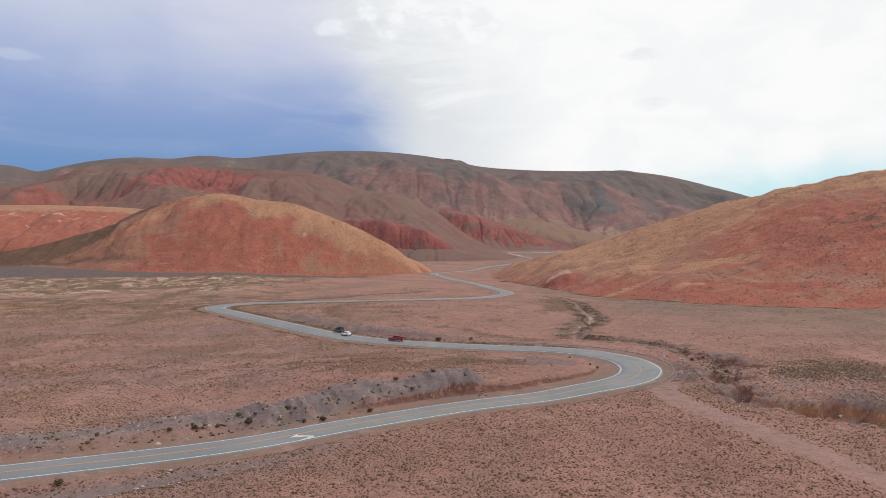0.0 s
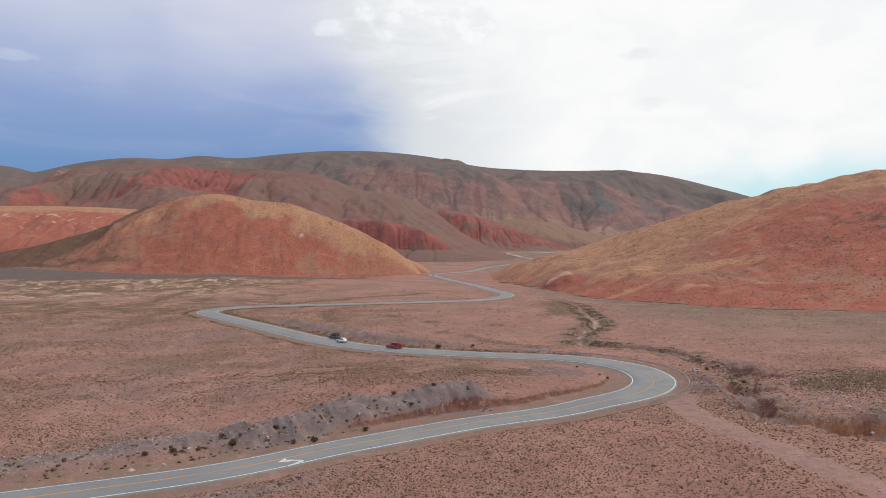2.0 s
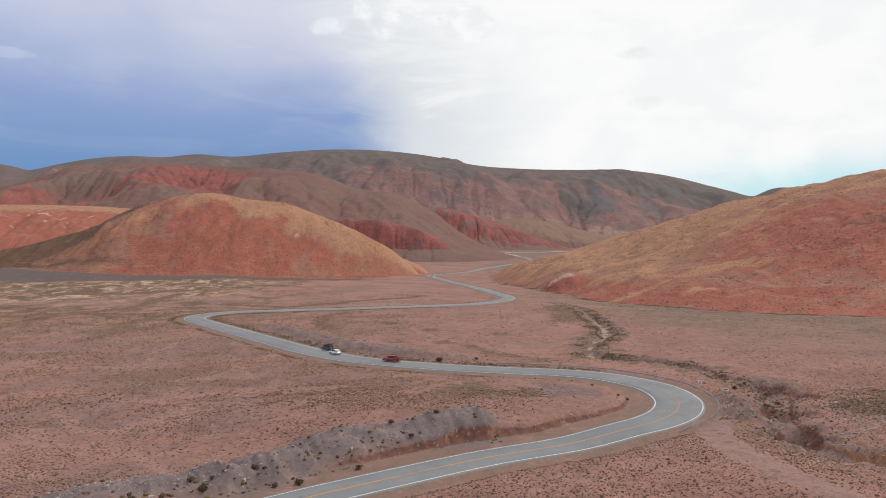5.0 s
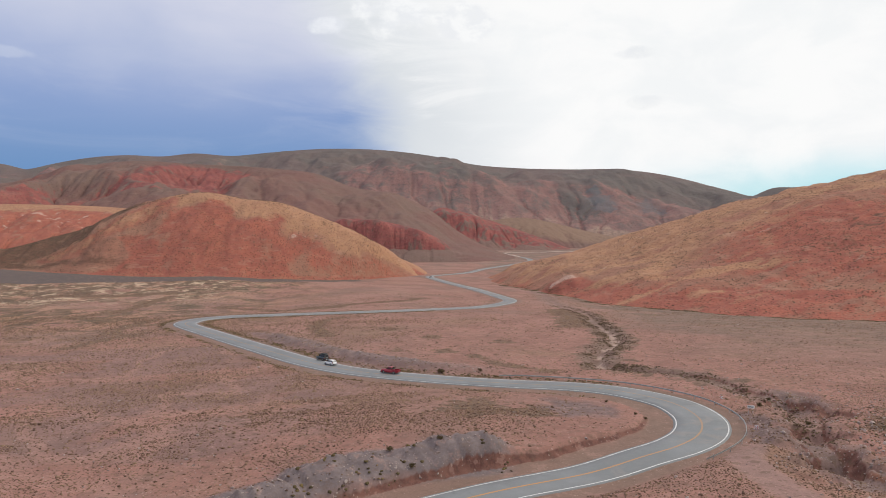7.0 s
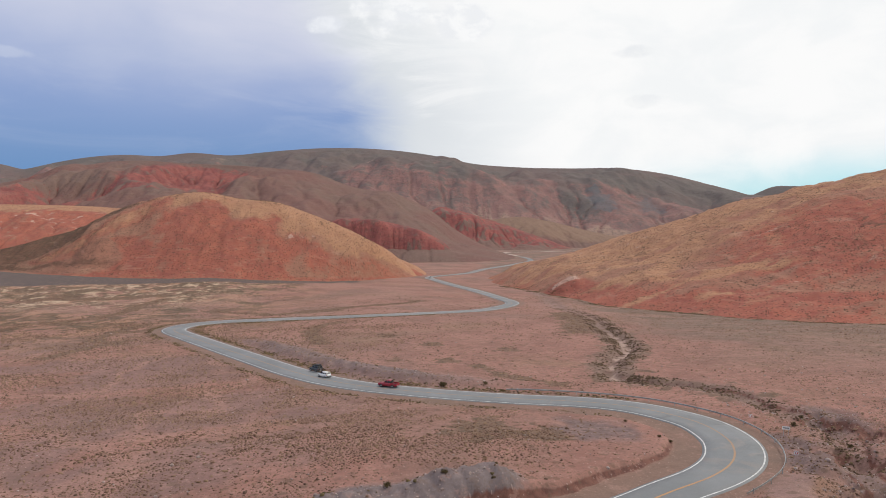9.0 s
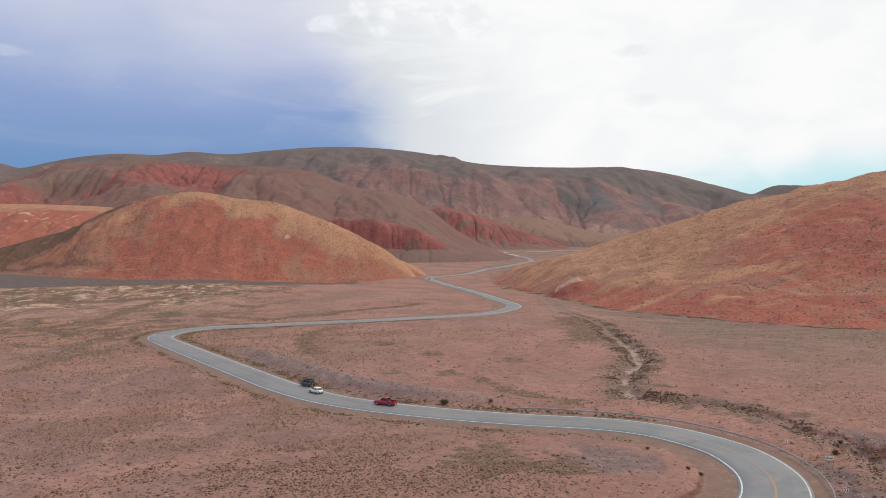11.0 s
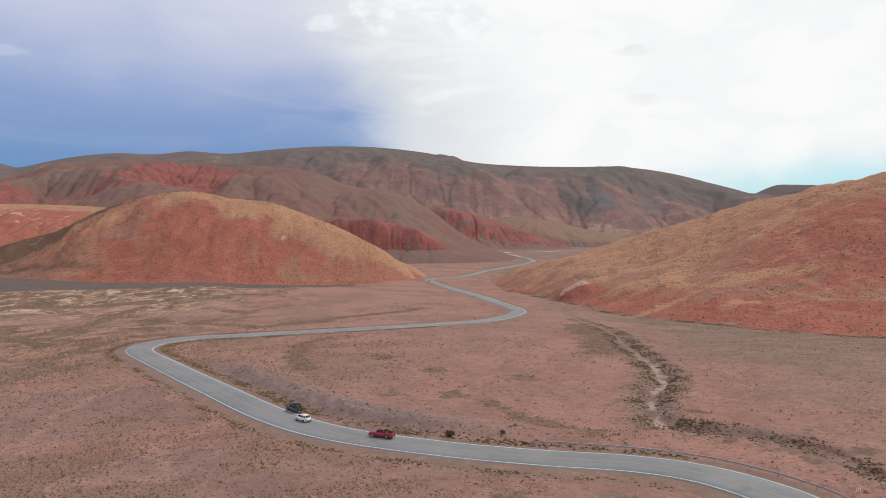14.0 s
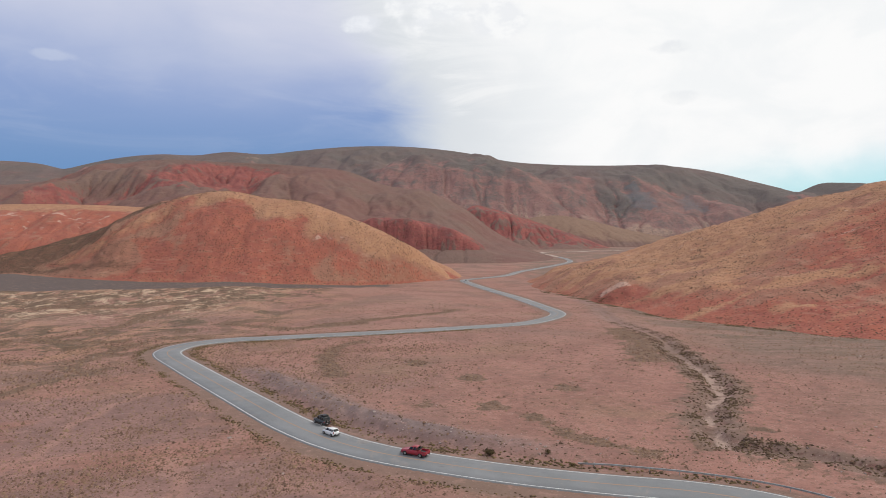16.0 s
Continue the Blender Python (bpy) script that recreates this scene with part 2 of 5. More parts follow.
def terrain(x, y):
    """Heights of the ground, and how much grey gravel, red cut and dry bed there is at each point."""
    z = plain(x, y)
    d, k = nearest(x, y, ROAD, 60.0)
    side = (x - ROAD[k, 0]) * LEFT[k, 0] + (y - ROAD[k, 1]) * LEFT[k, 1]
    s = ROAD_S[k]
    hw = HALF[k]
    # grey spoil heaps above the first straight
    s0 = ROAD_S[np.argmin(np.hypot(ROAD[:, 0] + 32, ROAD[:, 1] - 110))]
    s1 = ROAD_S[np.argmin(np.hypot(ROAD[:, 0] - 20, ROAD[:, 1] - 144))]
    along = (0.42 + 0.58 * smooth(s0 - 6, s0 + 34, s)) * smooth(s0 - 75, s0 - 25, s) * smooth(s1 + 2, s1 - 8, s)
    spine = 14.2 + 1.5 * np.sin(s / 6.1) + 1.2 * fbm(x / 9, y / 9, 2, 12)
    lump = np.where(side > 0, np.exp(-((side - spine) / 4.5) ** 2), 0) * along
    ribs = 0.42 + 0.74 * np.abs(np.sin(s / 3.9 + 1.5 * np.sin(s / 11) + 0.13 * (side - 14))) ** 0.7
    heap = 2.7 * lump * ribs * (1 + 0.30 * fbm(x / 3.2, y / 3.2, 4, 21))
    z = z + heap
    grey = np.clip(lump * 2.6, 0, 1) * smooth(0, 0.6, heap)
    ditch = np.where(side < 0, np.exp(-((-side - 11.5) / 2.6) ** 2), 0) * smooth(s0 + 26, s0 - 6, s) * smooth(s0 - 80, s0 - 50, s)
    z = z - 1.0 * ditch
    grey = np.maximum(grey, 0.9 * ditch)
    # a low purplish bank inside the second straight
    s2, s3 = (ROAD_S[np.argmin(np.hypot(ROAD[:, 0] - a, ROAD[:, 1] - b))] for a, b in ((8, 217), (-88, 318)))
    bank = np.where(side < 0, np.exp(-((-side - 14.5) / 5.5) ** 2), 0) * smooth(s2 - 25, s2 + 25, s) * smooth(s3, s3 - 40, s)
    z = z + 1.5 * bank * (1 + 0.5 * fbm(x / 5, y / 5, 3, 23))
    grey = np.maximum(grey, 0.8 * bank)
    # dry stream with cut banks
    ds, ks = nearest(x, y, STREAM, 40.0)
    wander = ds + 2.2 * fbm(x / 7, y / 7, 3, 40)
    at = STREAM[ks, 1]
    deep = np.interp(at, (60, 128, 145, 165, 180, 215, 260, 400, 640), (2.4, 2.4, 2.0, 1.5, 1.2, 1.2, 1.5, 1.0, 0.3))
    broad = np.interp(at, (60, 128, 145, 160, 175, 215, 260, 640), (3.2, 3.2, 2.8, 2.4, 2.2, 1.7, 1.9, 2.4))
    carve = smooth(broad + 2.6, broad * 0.45, wander)
    z = z - deep * carve
    gully = smooth(broad + 7, broad, wander) * (ds < 39)
    z = z + gully * (1 - 0.7 * carve) * 0.55 * fbm(x / 4.5, y / 4.5, 4, 55) * smooth(420, 240, y)
    z = z - 0.9 * smooth(0.45, 0.75, creases(x / 11, y / 11, 2, 57)) * smooth(broad + 13, broad + 3, ds) * smooth(215, 195, y) * smooth(120, 140, y) * (1 - carve)
    for px, py, r, high in PILES:
        z = z + high * np.exp(-(((x - px) ** 2 + (y - py) ** 2) / r ** 2)) * (1 + 0.7 * fbm(x / 2.6, y / 2.6, 3, 59))
    for px, py, r, low in PITS:
        hole = smooth(r * 1.4, r * 0.5, np.hypot(x - px, y - py) + 0.35 * r * fbm(x / 3.5, y / 3.5, 3, 58))
        z = z - low * hole
        carve = np.maximum(carve, 0.9 * hole)
    bed = 0.8 * smooth(1.35, 0.5, ds + 1.9 * fbm(x / 4, y / 4, 3, 41) + 1.5 * np.exp(-((at - 264) / 3) ** 2) - 0.5 * smooth(262, 275, at) * smooth(320, 300, at)) * smooth(231, 235, at) * smooth(350, 305, at) * (ds < 39)
    wall = smooth(0.1, 0.5, carve) * smooth(0.98, 0.6, carve) * (ds < 39) * np.interp(at, (110, 150, 205, 240, 300), (1.0, 1.0, 0.9, 0.5, 0.25))
    # road bench
    coarse = np.clip(y / 260, 1, 6)
    loop = (side > 0) * smooth(215, 200, y) * smooth(-70, -40, x)
    flat = hw + 2.2 + 0.8 * coarse + np.where((side > 0) & (y > 195) & (y < 420), 1.4, 0.0) + loop * (2.4 + 0.5 * fbm(x / 5, y / 5, 2, 29))
    steep = np.where(side > 0, np.where(y < 205, 1.7, 3.6), 5.0) * coarse
    inside = smooth(flat + steep, flat, d)
    cut = np.where((side > 0) | (y > 500), 1.0, 0.25) * np.where(y < 150, 0.15 + 0.85 * smooth(-20, -4, x), 1.0) * np.clip((z - ROAD_Z[k]) / 1.5, 0, 1) * smooth(flat + steep * 0.72, flat + steep * 0.42, d) * smooth(flat - 0.2, flat + 0.4, d)
    z = z * (1 - inside) + (ROAD_Z[k] - 0.10 - 0.03 * np.clip(d - hw, 0, 3)) * inside
    z = z - 0.28 * smooth(hw + 0.6, hw - 0.3, d)
    verge = smooth(flat + 1.5, flat - 0.5, d)
    return z, grey, np.maximum(cut, 0.8 * wall), bed, verge, gully


SWALES = [(spline(line, 3.0), width) for line, width in (
    ([(-36, 300), (-42, 319), (-46, 341), (-46, 363), (-40, 376)], 4.5), ([(-78, 436), (-56, 453), (-48, 478), (-33, 494), (-12, 529), (-5, 548)], 7.0),
    ([(-185, 370), (-170, 390), (-167, 421), (-177, 491), (-180, 538)], 7.0), ([(-165, 374), (-137, 375)], 7.0), ([(-260, 528), (-216, 541), (-190, 560)], 12.0),
    ([(-108, 300), (-120, 311), (-125, 341), (-126, 374)], 4.5), ([(-118, 270), (-114, 296), (-108, 310)], 3.5), ([(-120, 452), (-95, 445), (-80, 436), (-62, 462)], 8.0),
    ([(14, 256), (19, 246), (25, 236), (33, 227)], 4.0), ([(60, 330), (70, 380), (72, 430)], 9.0))]
THICKETS = ((3, 298, 5), (-14, 323, 5), (-9, 266, 4), (7, 264, 4), (11, 181, 9), (22, 178, 6), (28, 285, 5), (104, 170, 12), (90, 168, 7))


def damp(x, y):
    """Where scrub grows thicker: along shallow swales and in thickets."""
    best = np.zeros(x.shape)
    near = (y.min(axis=1) < 580) & (y.max(axis=1) > 100)
    x, y = x[near], y[near]
    ragged, fine = fbm(x / 9, y / 9, 3, 44), fbm(x / 5, y / 5, 3, 45)
    some = np.zeros(x.shape)
    for line, width in SWALES:
        d = nearest(x, y, line, width * 2.2)[0]
        some = np.maximum(some, smooth(width * 1.2, width * 0.2, d + 0.5 * width * ragged))
    for a, b, r in THICKETS:
        some = np.maximum(some, smooth(r * 1.2, r * 0.3, np.hypot(x - a, (y - b) * 0.7) + 0.5 * r * fine))
    best[near] = some
    return best


def mesh_of(name, x, y, z, keep=None):
    """A sheet over a grid of points, with only the cells that are kept."""
    rows, cols = x.shape
    number = np.arange(rows * cols).reshape(rows, cols)
    quads = np.stack((number[:-1, :-1], number[:-1, 1:], number[1:, 1:], number[1:, :-1]), axis=-1).reshape(-1, 4)
    if keep is not None:
        quads = quads[(keep[:-1, :-1] | keep[:-1, 1:] | keep[1:, 1:] | keep[1:, :-1]).ravel()]
    me = bpy.data.meshes.new(name)
    me.vertices.add(rows * cols)
    me.vertices.foreach_set("co", np.stack((x, y, z), axis=-1).astype(np.float32).ravel())
    me.loops.add(quads.size)
    me.loops.foreach_set("vertex_index", quads.astype(np.int32).ravel())
    me.polygons.add(len(quads))
    me.polygons.foreach_set("loop_start", np.arange(0, quads.size, 4, dtype=np.int32))
    me.polygons.foreach_set("use_smooth", np.ones(len(quads), dtype=bool))
    me.update(calc_edges=True)
    return me


def soil_values(me, name, *values):
    """Stores up to four soil shares at the points of a mesh."""
    data = np.zeros((len(me.vertices), 4), np.float32)
    for i, v in enumerate(values):
        data[:, i] = np.clip(v, 0, 1).ravel()
    me.attributes.new(name, "FLOAT_COLOR", "POINT").data.foreach_set("color", data.ravel())


# ---- materials ----
def material(name):
    m = bpy.data.materials.new(name)
    m.use_nodes = True
    return m, Nodes(m.node_tree)


def finish(n, colour, rough=0.9, bump=None, strength=0.3, distance=0.1, metal=0.0, spec=0.3, coat=0.0):
    bsdf = n.add("ShaderNodeBsdfPrincipled")
    n.put(bsdf, "Base Color", (*colour, 1) if isinstance(colour, tuple) and len(colour) == 3 else colour)
    n.put(bsdf, "Roughness", rough), n.put(bsdf, "Metallic", metal), n.put(bsdf, "Specular IOR Level", spec), n.put(bsdf, "Coat Weight", coat)
    if bump is not None:
        b = n.add("ShaderNodeBump")
        n.put(b, "Strength", strength), n.put(b, "Distance", distance), n.put(b, "Height", bump)
        n.put(bsdf, "Normal", b.outputs[0])
    out = n.add("ShaderNodeOutputMaterial")
    n.put(out, 0, bsdf.outputs[0])


def shares(n, name):
    a = n.add("ShaderNodeAttribute", attribute_name=name)
    split = n.add("ShaderNodeSeparateColor")
    n.put(split, 0, a.outputs["Color"])
    return split.outputs


def place(n):
    geo = n.add("ShaderNodeNewGeometry")
    split = n.add("ShaderNodeSeparateXYZ")
    n.put(split, 0, geo.outputs["Position"])
    return geo.outputs["Position"], split.outputs


def ground_material():
    m, n = material("dry_soil")
    p, _ = place(n)
    grey, cut, bed = shares(n, "soil")
    verge, gully, scrub = shares(n, "cover")
    dark, streak, bare = shares(n, "zone")
    big = n.noise(n.scaled(p, (1, 0.55, 1)), 0.012, 5, 0.6, 0.6)
    mid = n.noise(n.scaled(p, (1, 0.6, 1)), 0.06, 5, 0.6, 0.4)
    small = n.noise(p, 0.55, 5, 0.65)
    grain = n.noise(p, 3.0, 4, 0.75)
    c = n.mix(n.ramp(mid, 0.35, 0.65), (0.290, 0.145, 0.114), (0.380, 0.193, 0.151))
    c = n.mix(n.ramp(big, 0.46, 0.64, 0, 0.7), c, (0.232, 0.143, 0.116))
    c = n.mix(n.ramp(n.noise(p, 0.022, 4, 0.6, 0.4), 0.52, 0.7, 0, 0.5), c, (0.29, 0.185, 0.115))
    c = n.mix(n.ramp(small, 0.5, 0.72, 0, 0.6), c, (0.198, 0.118, 0.093))
    ochre = n.math("MULTIPLY", n.ramp(n.noise(n.scaled(p, (1, 0.4, 1)), 0.03, 5, 0.65, 0.8), 0.42, 0.6), scrub)
    c = n.mix(n.math("MULTIPLY", ochre, 0.85), c, (0.44, 0.25, 0.155))
    band = n.math("MULTIPLY", n.ramp(n.noise(n.scaled(p, (1, 0.55, 1)), 0.05, 6, 0.75, 0.8), 0.48, 0.54), scrub)
    c = n.mix(n.math("MULTIPLY", band, 0.9), c, (0.098, 0.073, 0.043))
    flakes = n.math("MULTIPLY", n.ramp(n.noise(n.scaled(p, (1, 0.5, 1)), 0.10, 6, 0.78, 0.6), 0.51, 0.56), streak)
    c = n.mix(flakes, c, (0.58, 0.42, 0.29))
    c = n.mix(n.math("MULTIPLY", n.ramp(n.noise(n.scaled(p, (1, 0.5, 1)), 0.085, 6, 0.78, 0.6), 0.48, 0.56, 0, 0.95), streak), c, (0.14, 0.09, 0.058))
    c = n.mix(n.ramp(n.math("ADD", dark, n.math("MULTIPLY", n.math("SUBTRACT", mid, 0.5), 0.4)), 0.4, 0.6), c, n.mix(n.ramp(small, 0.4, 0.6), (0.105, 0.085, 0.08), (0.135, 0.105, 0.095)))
    growth, loam, ochre_wall = shares(n, "growth")
    grassy, lilac, peach = shares(n, "field")
    fine_streaks = n.noise(n.scaled(p, (0.35, 1, 1)), 0.16, 5, 0.7, 0.5)
    c = n.mix(n.math("MULTIPLY", grassy, 0.9), c, n.mix(n.ramp(fine_streaks, 0.36, 0.64), (0.275, 0.175, 0.142), (0.15, 0.118, 0.085)))
    c = n.mix(n.math("MULTIPLY", lilac, 0.7), c, n.mix(n.ramp(mid, 0.36, 0.64), (0.215, 0.135, 0.120), (0.275, 0.165, 0.145)))
    c = n.mix(n.math("MULTIPLY", peach, 0.6), c, (0.385, 0.212, 0.166))
    tangled = n.math("ADD", n.math("MULTIPLY", n.math("SUBTRACT", mid, 0.5), 0.7), n.math("MULTIPLY", n.math("SUBTRACT", small, 0.5), 1.3))
    c = n.mix(n.ramp(n.math("ADD", growth, tangled), 0.34, 0.70, 0, 0.85), c, n.mix(n.ramp(small, 0.42, 0.60), (0.205, 0.130, 0.090), (0.122, 0.086, 0.056)))
    c = n.mix(n.math("MULTIPLY", loam, 0.9), c, n.mix(n.ramp(small, 0.35, 0.65), (0.215, 0.152, 0.145), (0.155, 0.108, 0.102)))
    c = n.mix(n.math("MULTIPLY", bare, 0.7), c, (0.31, 0.195, 0.17))
    c = n.mix(n.math("MULTIPLY", verge, 0.85), c, n.mix(n.ramp(mid, 0.4, 0.6), (0.245, 0.155, 0.120), (0.215, 0.146, 0.112)))
    c = n.mix(n.math("MULTIPLY", gully, 0.6), c, n.mix(n.ramp(small, 0.4, 0.6), (0.21, 0.142, 0.125), (0.31, 0.205, 0.172)))
    c = n.mix(grey, c, n.mix(n.ramp(small, 0.4, 0.7), (0.178, 0.140, 0.138), (0.24, 0.186, 0.176)))
    reds = n.mix(n.ramp(small, 0.35, 0.65), (0.125, 0.055, 0.045), (0.215, 0.10, 0.075))
    c = n.mix(n.ramp(n.math("ADD", cut, n.math("MULTIPLY", n.math("SUBTRACT", mid, 0.5), 0.5)), 0.2, 0.6), c, n.mix(ochre_wall, reds, n.mix(n.ramp(small, 0.35, 0.65), (0.235, 0.102, 0.056), (0.33, 0.158, 0.09))))
    c = n.mix(n.math("MULTIPLY", bed, 0.85), c, n.mix(n.ramp(small, 0.4, 0.65), (0.52, 0.38, 0.31), (0.40, 0.28, 0.225)))
    mottle = n.noise(p, 0.32, 4, 0.75)
    c = n.mix(n.ramp(mottle, 0.54, 0.64, 0, 0.42), c, (0.165, 0.104, 0.078))
    c = n.mix(n.ramp(mottle, 0.45, 0.37, 0, 0.35), c, (0.43, 0.255, 0.205))
    rooted = n.math("MULTIPLY", n.math("SUBTRACT", 1.0, verge), n.math("SUBTRACT", 1.0, n.math("MAXIMUM", grey, bed)))
    share = n.math("MULTIPLY", n.ramp(mid, 0.36, 0.64, 0.10, 0.62), rooted)
    tufts = n.spots(n.scaled(p, (1, 1, 0)), 0.95, 0.30, share)
    c = n.mix(n.math("MULTIPLY", tufts, 0.42), c, n.mix(small, (0.10, 0.066, 0.042), (0.17, 0.115, 0.07)))
    clumps = n.spots(n.scaled(p, (0.9, 1.1, 0)), 0.36, 0.27, n.math("MULTIPLY", n.ramp(n.noise(p, 0.035, 4, 0.65, 0.5), 0.42, 0.64, 0.02, 0.55), rooted))
    c = n.mix(n.math("MULTIPLY", clumps, 0.42), c, (0.12, 0.083, 0.052))
    pebbles = n.spots(n.scaled(p, (1.07, 0.97, 0)), 1.7, 0.24, 0.10)
    c = n.mix(n.math("MULTIPLY", pebbles, 0.4), c, (0.52, 0.38, 0.32))
    c = n.mix(n.ramp(grain, 0.42, 0.68, 0, 0.36), c, (0.14, 0.092, 0.075))
    c = n.mix(n.ramp(grain, 0.36, 0.22, 0, 0.4), c, (0.44, 0.29, 0.24))
    height = n.math("ADD", n.math("MULTIPLY", small, 0.6), n.math("MULTIPLY", grain, 0.25))
    finish(n, c, 0.95, height, 0.55, 0.35, spec=0.15)
    return m


def slope_material(name, red, red_dark, brown, tan, pale, scale=1.0, blotch=1.0, relief=1.0):
    """Bare hillside: red beds, loose brown stones and tan grass by their shares, scrub and shade painted as a dark
    share, with fine rills.
    """
    m, n = material(name)
    p, _ = place(n)
    r, t, w = shares(n, "soil")
    scrub_shade = n.add("ShaderNodeAttribute", attribute_name="soil").outputs["Alpha"]
    big = n.noise(p, 0.010 / scale, 5, 0.62, 0.5)
    mid = n.noise(n.scaled(p, (1, 1, 1.6)), 0.05 / scale, 6, 0.65, 0.6)
    small = n.noise(p, 0.30 / scale, 5, 0.72)
    ragged = n.math("ADD", n.math("MULTIPLY", n.math("SUBTRACT", mid, 0.5), 0.8), n.math("MULTIPLY", n.math("SUBTRACT", small, 0.5), 0.9))
    reds = n.mix(n.ramp(n.math("ADD", n.math("MULTIPLY", mid, 0.6), n.math("MULTIPLY", small, 0.4)), 0.38, 0.62), red_dark, red)
    base = n.mix(n.ramp(big, 0.38, 0.62), brown, n.mix(0.35, brown, red_dark))
    c = n.mix(n.ramp(n.math("ADD", r, ragged), 0.25, 0.62), base, reds)
    c = n.mix(n.ramp(n.math("ADD", t, n.math("MULTIPLY", ragged, 1.3)), 0.26, 0.74, 0, 0.86), c, n.mix(n.ramp(small, 0.4, 0.62), tan, n.mix(0.45, tan, brown)))
    c = n.mix(n.ramp(n.math("ADD", w, ragged), 0.50, 0.72, 0, 0.75), c, pale)
    # dense scrub and shade, both put into the colour as one dark tone
    c = n.mix(n.ramp(n.math("ADD", scrub_shade, ragged), 0.3, 0.8, 0, 0.85), c, n.mix(n.ramp(small, 0.4, 0.62), n.mix(0.55, brown, (0.05, 0.04, 0.03)), n.mix(0.75, brown, (0.05, 0.04, 0.03))))
    ledges = n.noise(n.scaled(p, (0.35, 0.35, 2.2)), 0.10 / scale, 5, 0.68, 0.9)
    c = n.mix(n.ramp(ledges, 0.54, 0.66, 0, 0.42 * blotch), c, n.mix(0.5, brown, red_dark))
    c = n.mix(n.ramp(ledges, 0.44, 0.34, 0, 0.28 * blotch), c, n.mix(0.5, pale, tan))
    c = n.mix(n.ramp(small, 0.50, 0.72, 0, 0.40 * blotch), c, n.mix(0.5, brown, (0.05, 0.035, 0.027)))
    over = n.scaled(p, (1, 0.9, 0))
    shrubs = n.spots(over, 0.40 / scale, 0.25, n.ramp(mid, 0.40, 0.62, 0.40, 0.90))
    c = n.mix(n.math("MULTIPLY", shrubs, 0.62 * blotch), c, (0.085, 0.058, 0.038))
    stones = n.spots(n.scaled(over, (1.13, 0.93, 1.0)), 0.50 / scale, 0.24, 0.2)
    c = n.mix(n.math("MULTIPLY", stones, 0.40 * blotch), c, n.mix(0.5, pale, tan))
    finish(n, c, 0.96, n.math("ADD", mid, n.math("MULTIPLY", small, 0.45)), 0.8, 2.2 * scale * relief, spec=0.1)
    return m


def plain_material(name, colour, dark, scale=3.0, rough=0.85, amount=0.5, strength=0.25, distance=0.02, metal=0.0, coat=0.0, spec=0.3):
    m, n = material(name)
    p, _ = place(n)
    a, b = n.noise(p, scale, 5, 0.6), n.noise(p, scale * 9, 3, 0.6)
    c = n.mix(n.ramp(a, 0.38, 0.68, 0, amount), colour, dark)
    c = n.mix(n.ramp(b, 0.45, 0.75, 0, amount * 0.6), c, dark)
    finish(n, c, rough, b, strength, distance, metal, spec, coat)
    return m


def asphalt_material():
    m, n = material("worn_asphalt")
    p, _ = place(n)
    big, mid, fine = n.noise(p, 0.05, 4, 0.6, 0.3), n.noise(p, 0.5, 5, 0.65), n.noise(p, 9.0, 3, 0.7)
    c = n.mix(n.ramp(big, 0.35, 0.65), (0.185, 0.19, 0.192), (0.228, 0.232, 0.234))
    c = n.mix(n.ramp(mid, 0.5, 0.75, 0, 0.45), c, (0.27, 0.255, 0.245))
    c = n.mix(n.ramp(n.noise(p, 0.09, 5, 0.7, 1.0), 0.56, 0.64, 0, 0.6), c, (0.265, 0.235, 0.215))
    c = n.mix(n.ramp(n.noise(p, 0.16, 5, 0.75, 1.2), 0.60, 0.68, 0, 0.5), c, (0.145, 0.14, 0.138))
    c = n.mix(n.ramp(fine, 0.4, 0.75, 0, 0.25), c, (0.10, 0.098, 0.096))
    finish(n, c, n.ramp(mid, 0.3, 0.7, 0.62, 0.8), fine, 0.25, 0.01, spec=0.4)
    return m


def worn_paint(name, colour):
    """Road paint rubbed away in stretches, most of all in the bend."""
    m, n = material(name)
    p, axes = place(n)
    rubbed = n.ramp(n.math("SUBTRACT", axes[1], n.math("MULTIPLY", axes[0], 0.2)), 125, 172, 0.0, 0.66)
    patchy = n.ramp(n.noise(p, 0.12, 5, 0.7), 0.48, 0.72, 0.0, 0.85)
    c = n.mix(n.math("MAXIMUM", rubbed, patchy), colour, (0.25, 0.222, 0.205))
    c = n.mix(n.ramp(n.noise(p, 2.5, 4, 0.7), 0.5, 0.7, 0, 0.6), c, (0.24, 0.222, 0.21))
    finish(n, c, 0.75, spec=0.3)
    return m


SOIL = ground_material()
ASPHALT = asphalt_material()
WHITE_LINE = plain_material("worn_white_paint", (0.66, 0.65, 0.63), (0.38, 0.36, 0.34), 1.2, 0.7, 0.6)
YELLOW_LINE = worn_paint("worn_yellow_paint", (0.58, 0.28, 0.08))
NEAR_HILL = slope_material("red_ochre_hillside", (0.43, 0.143, 0.096), (0.32, 0.112, 0.084), (0.36, 0.188, 0.128), (0.475, 0.258, 0.148), (0.56, 0.38, 0.30))
MID_HILL = slope_material("red_gullied_mountainside", (0.34, 0.115, 0.098), (0.215, 0.078, 0.073), (0.205, 0.133, 0.110), (0.285, 0.185, 0.128), (0.46, 0.29, 0.25), 2.2, 0.6, 0.9)
FAR_HILL = slope_material("brown_mountainside", (0.315, 0.172, 0.150), (0.225, 0.135, 0.124), (0.158, 0.133, 0.122), (0.40, 0.27, 0.205), (0.14, 0.142, 0.148), 4.0, 0.6, 1.0)


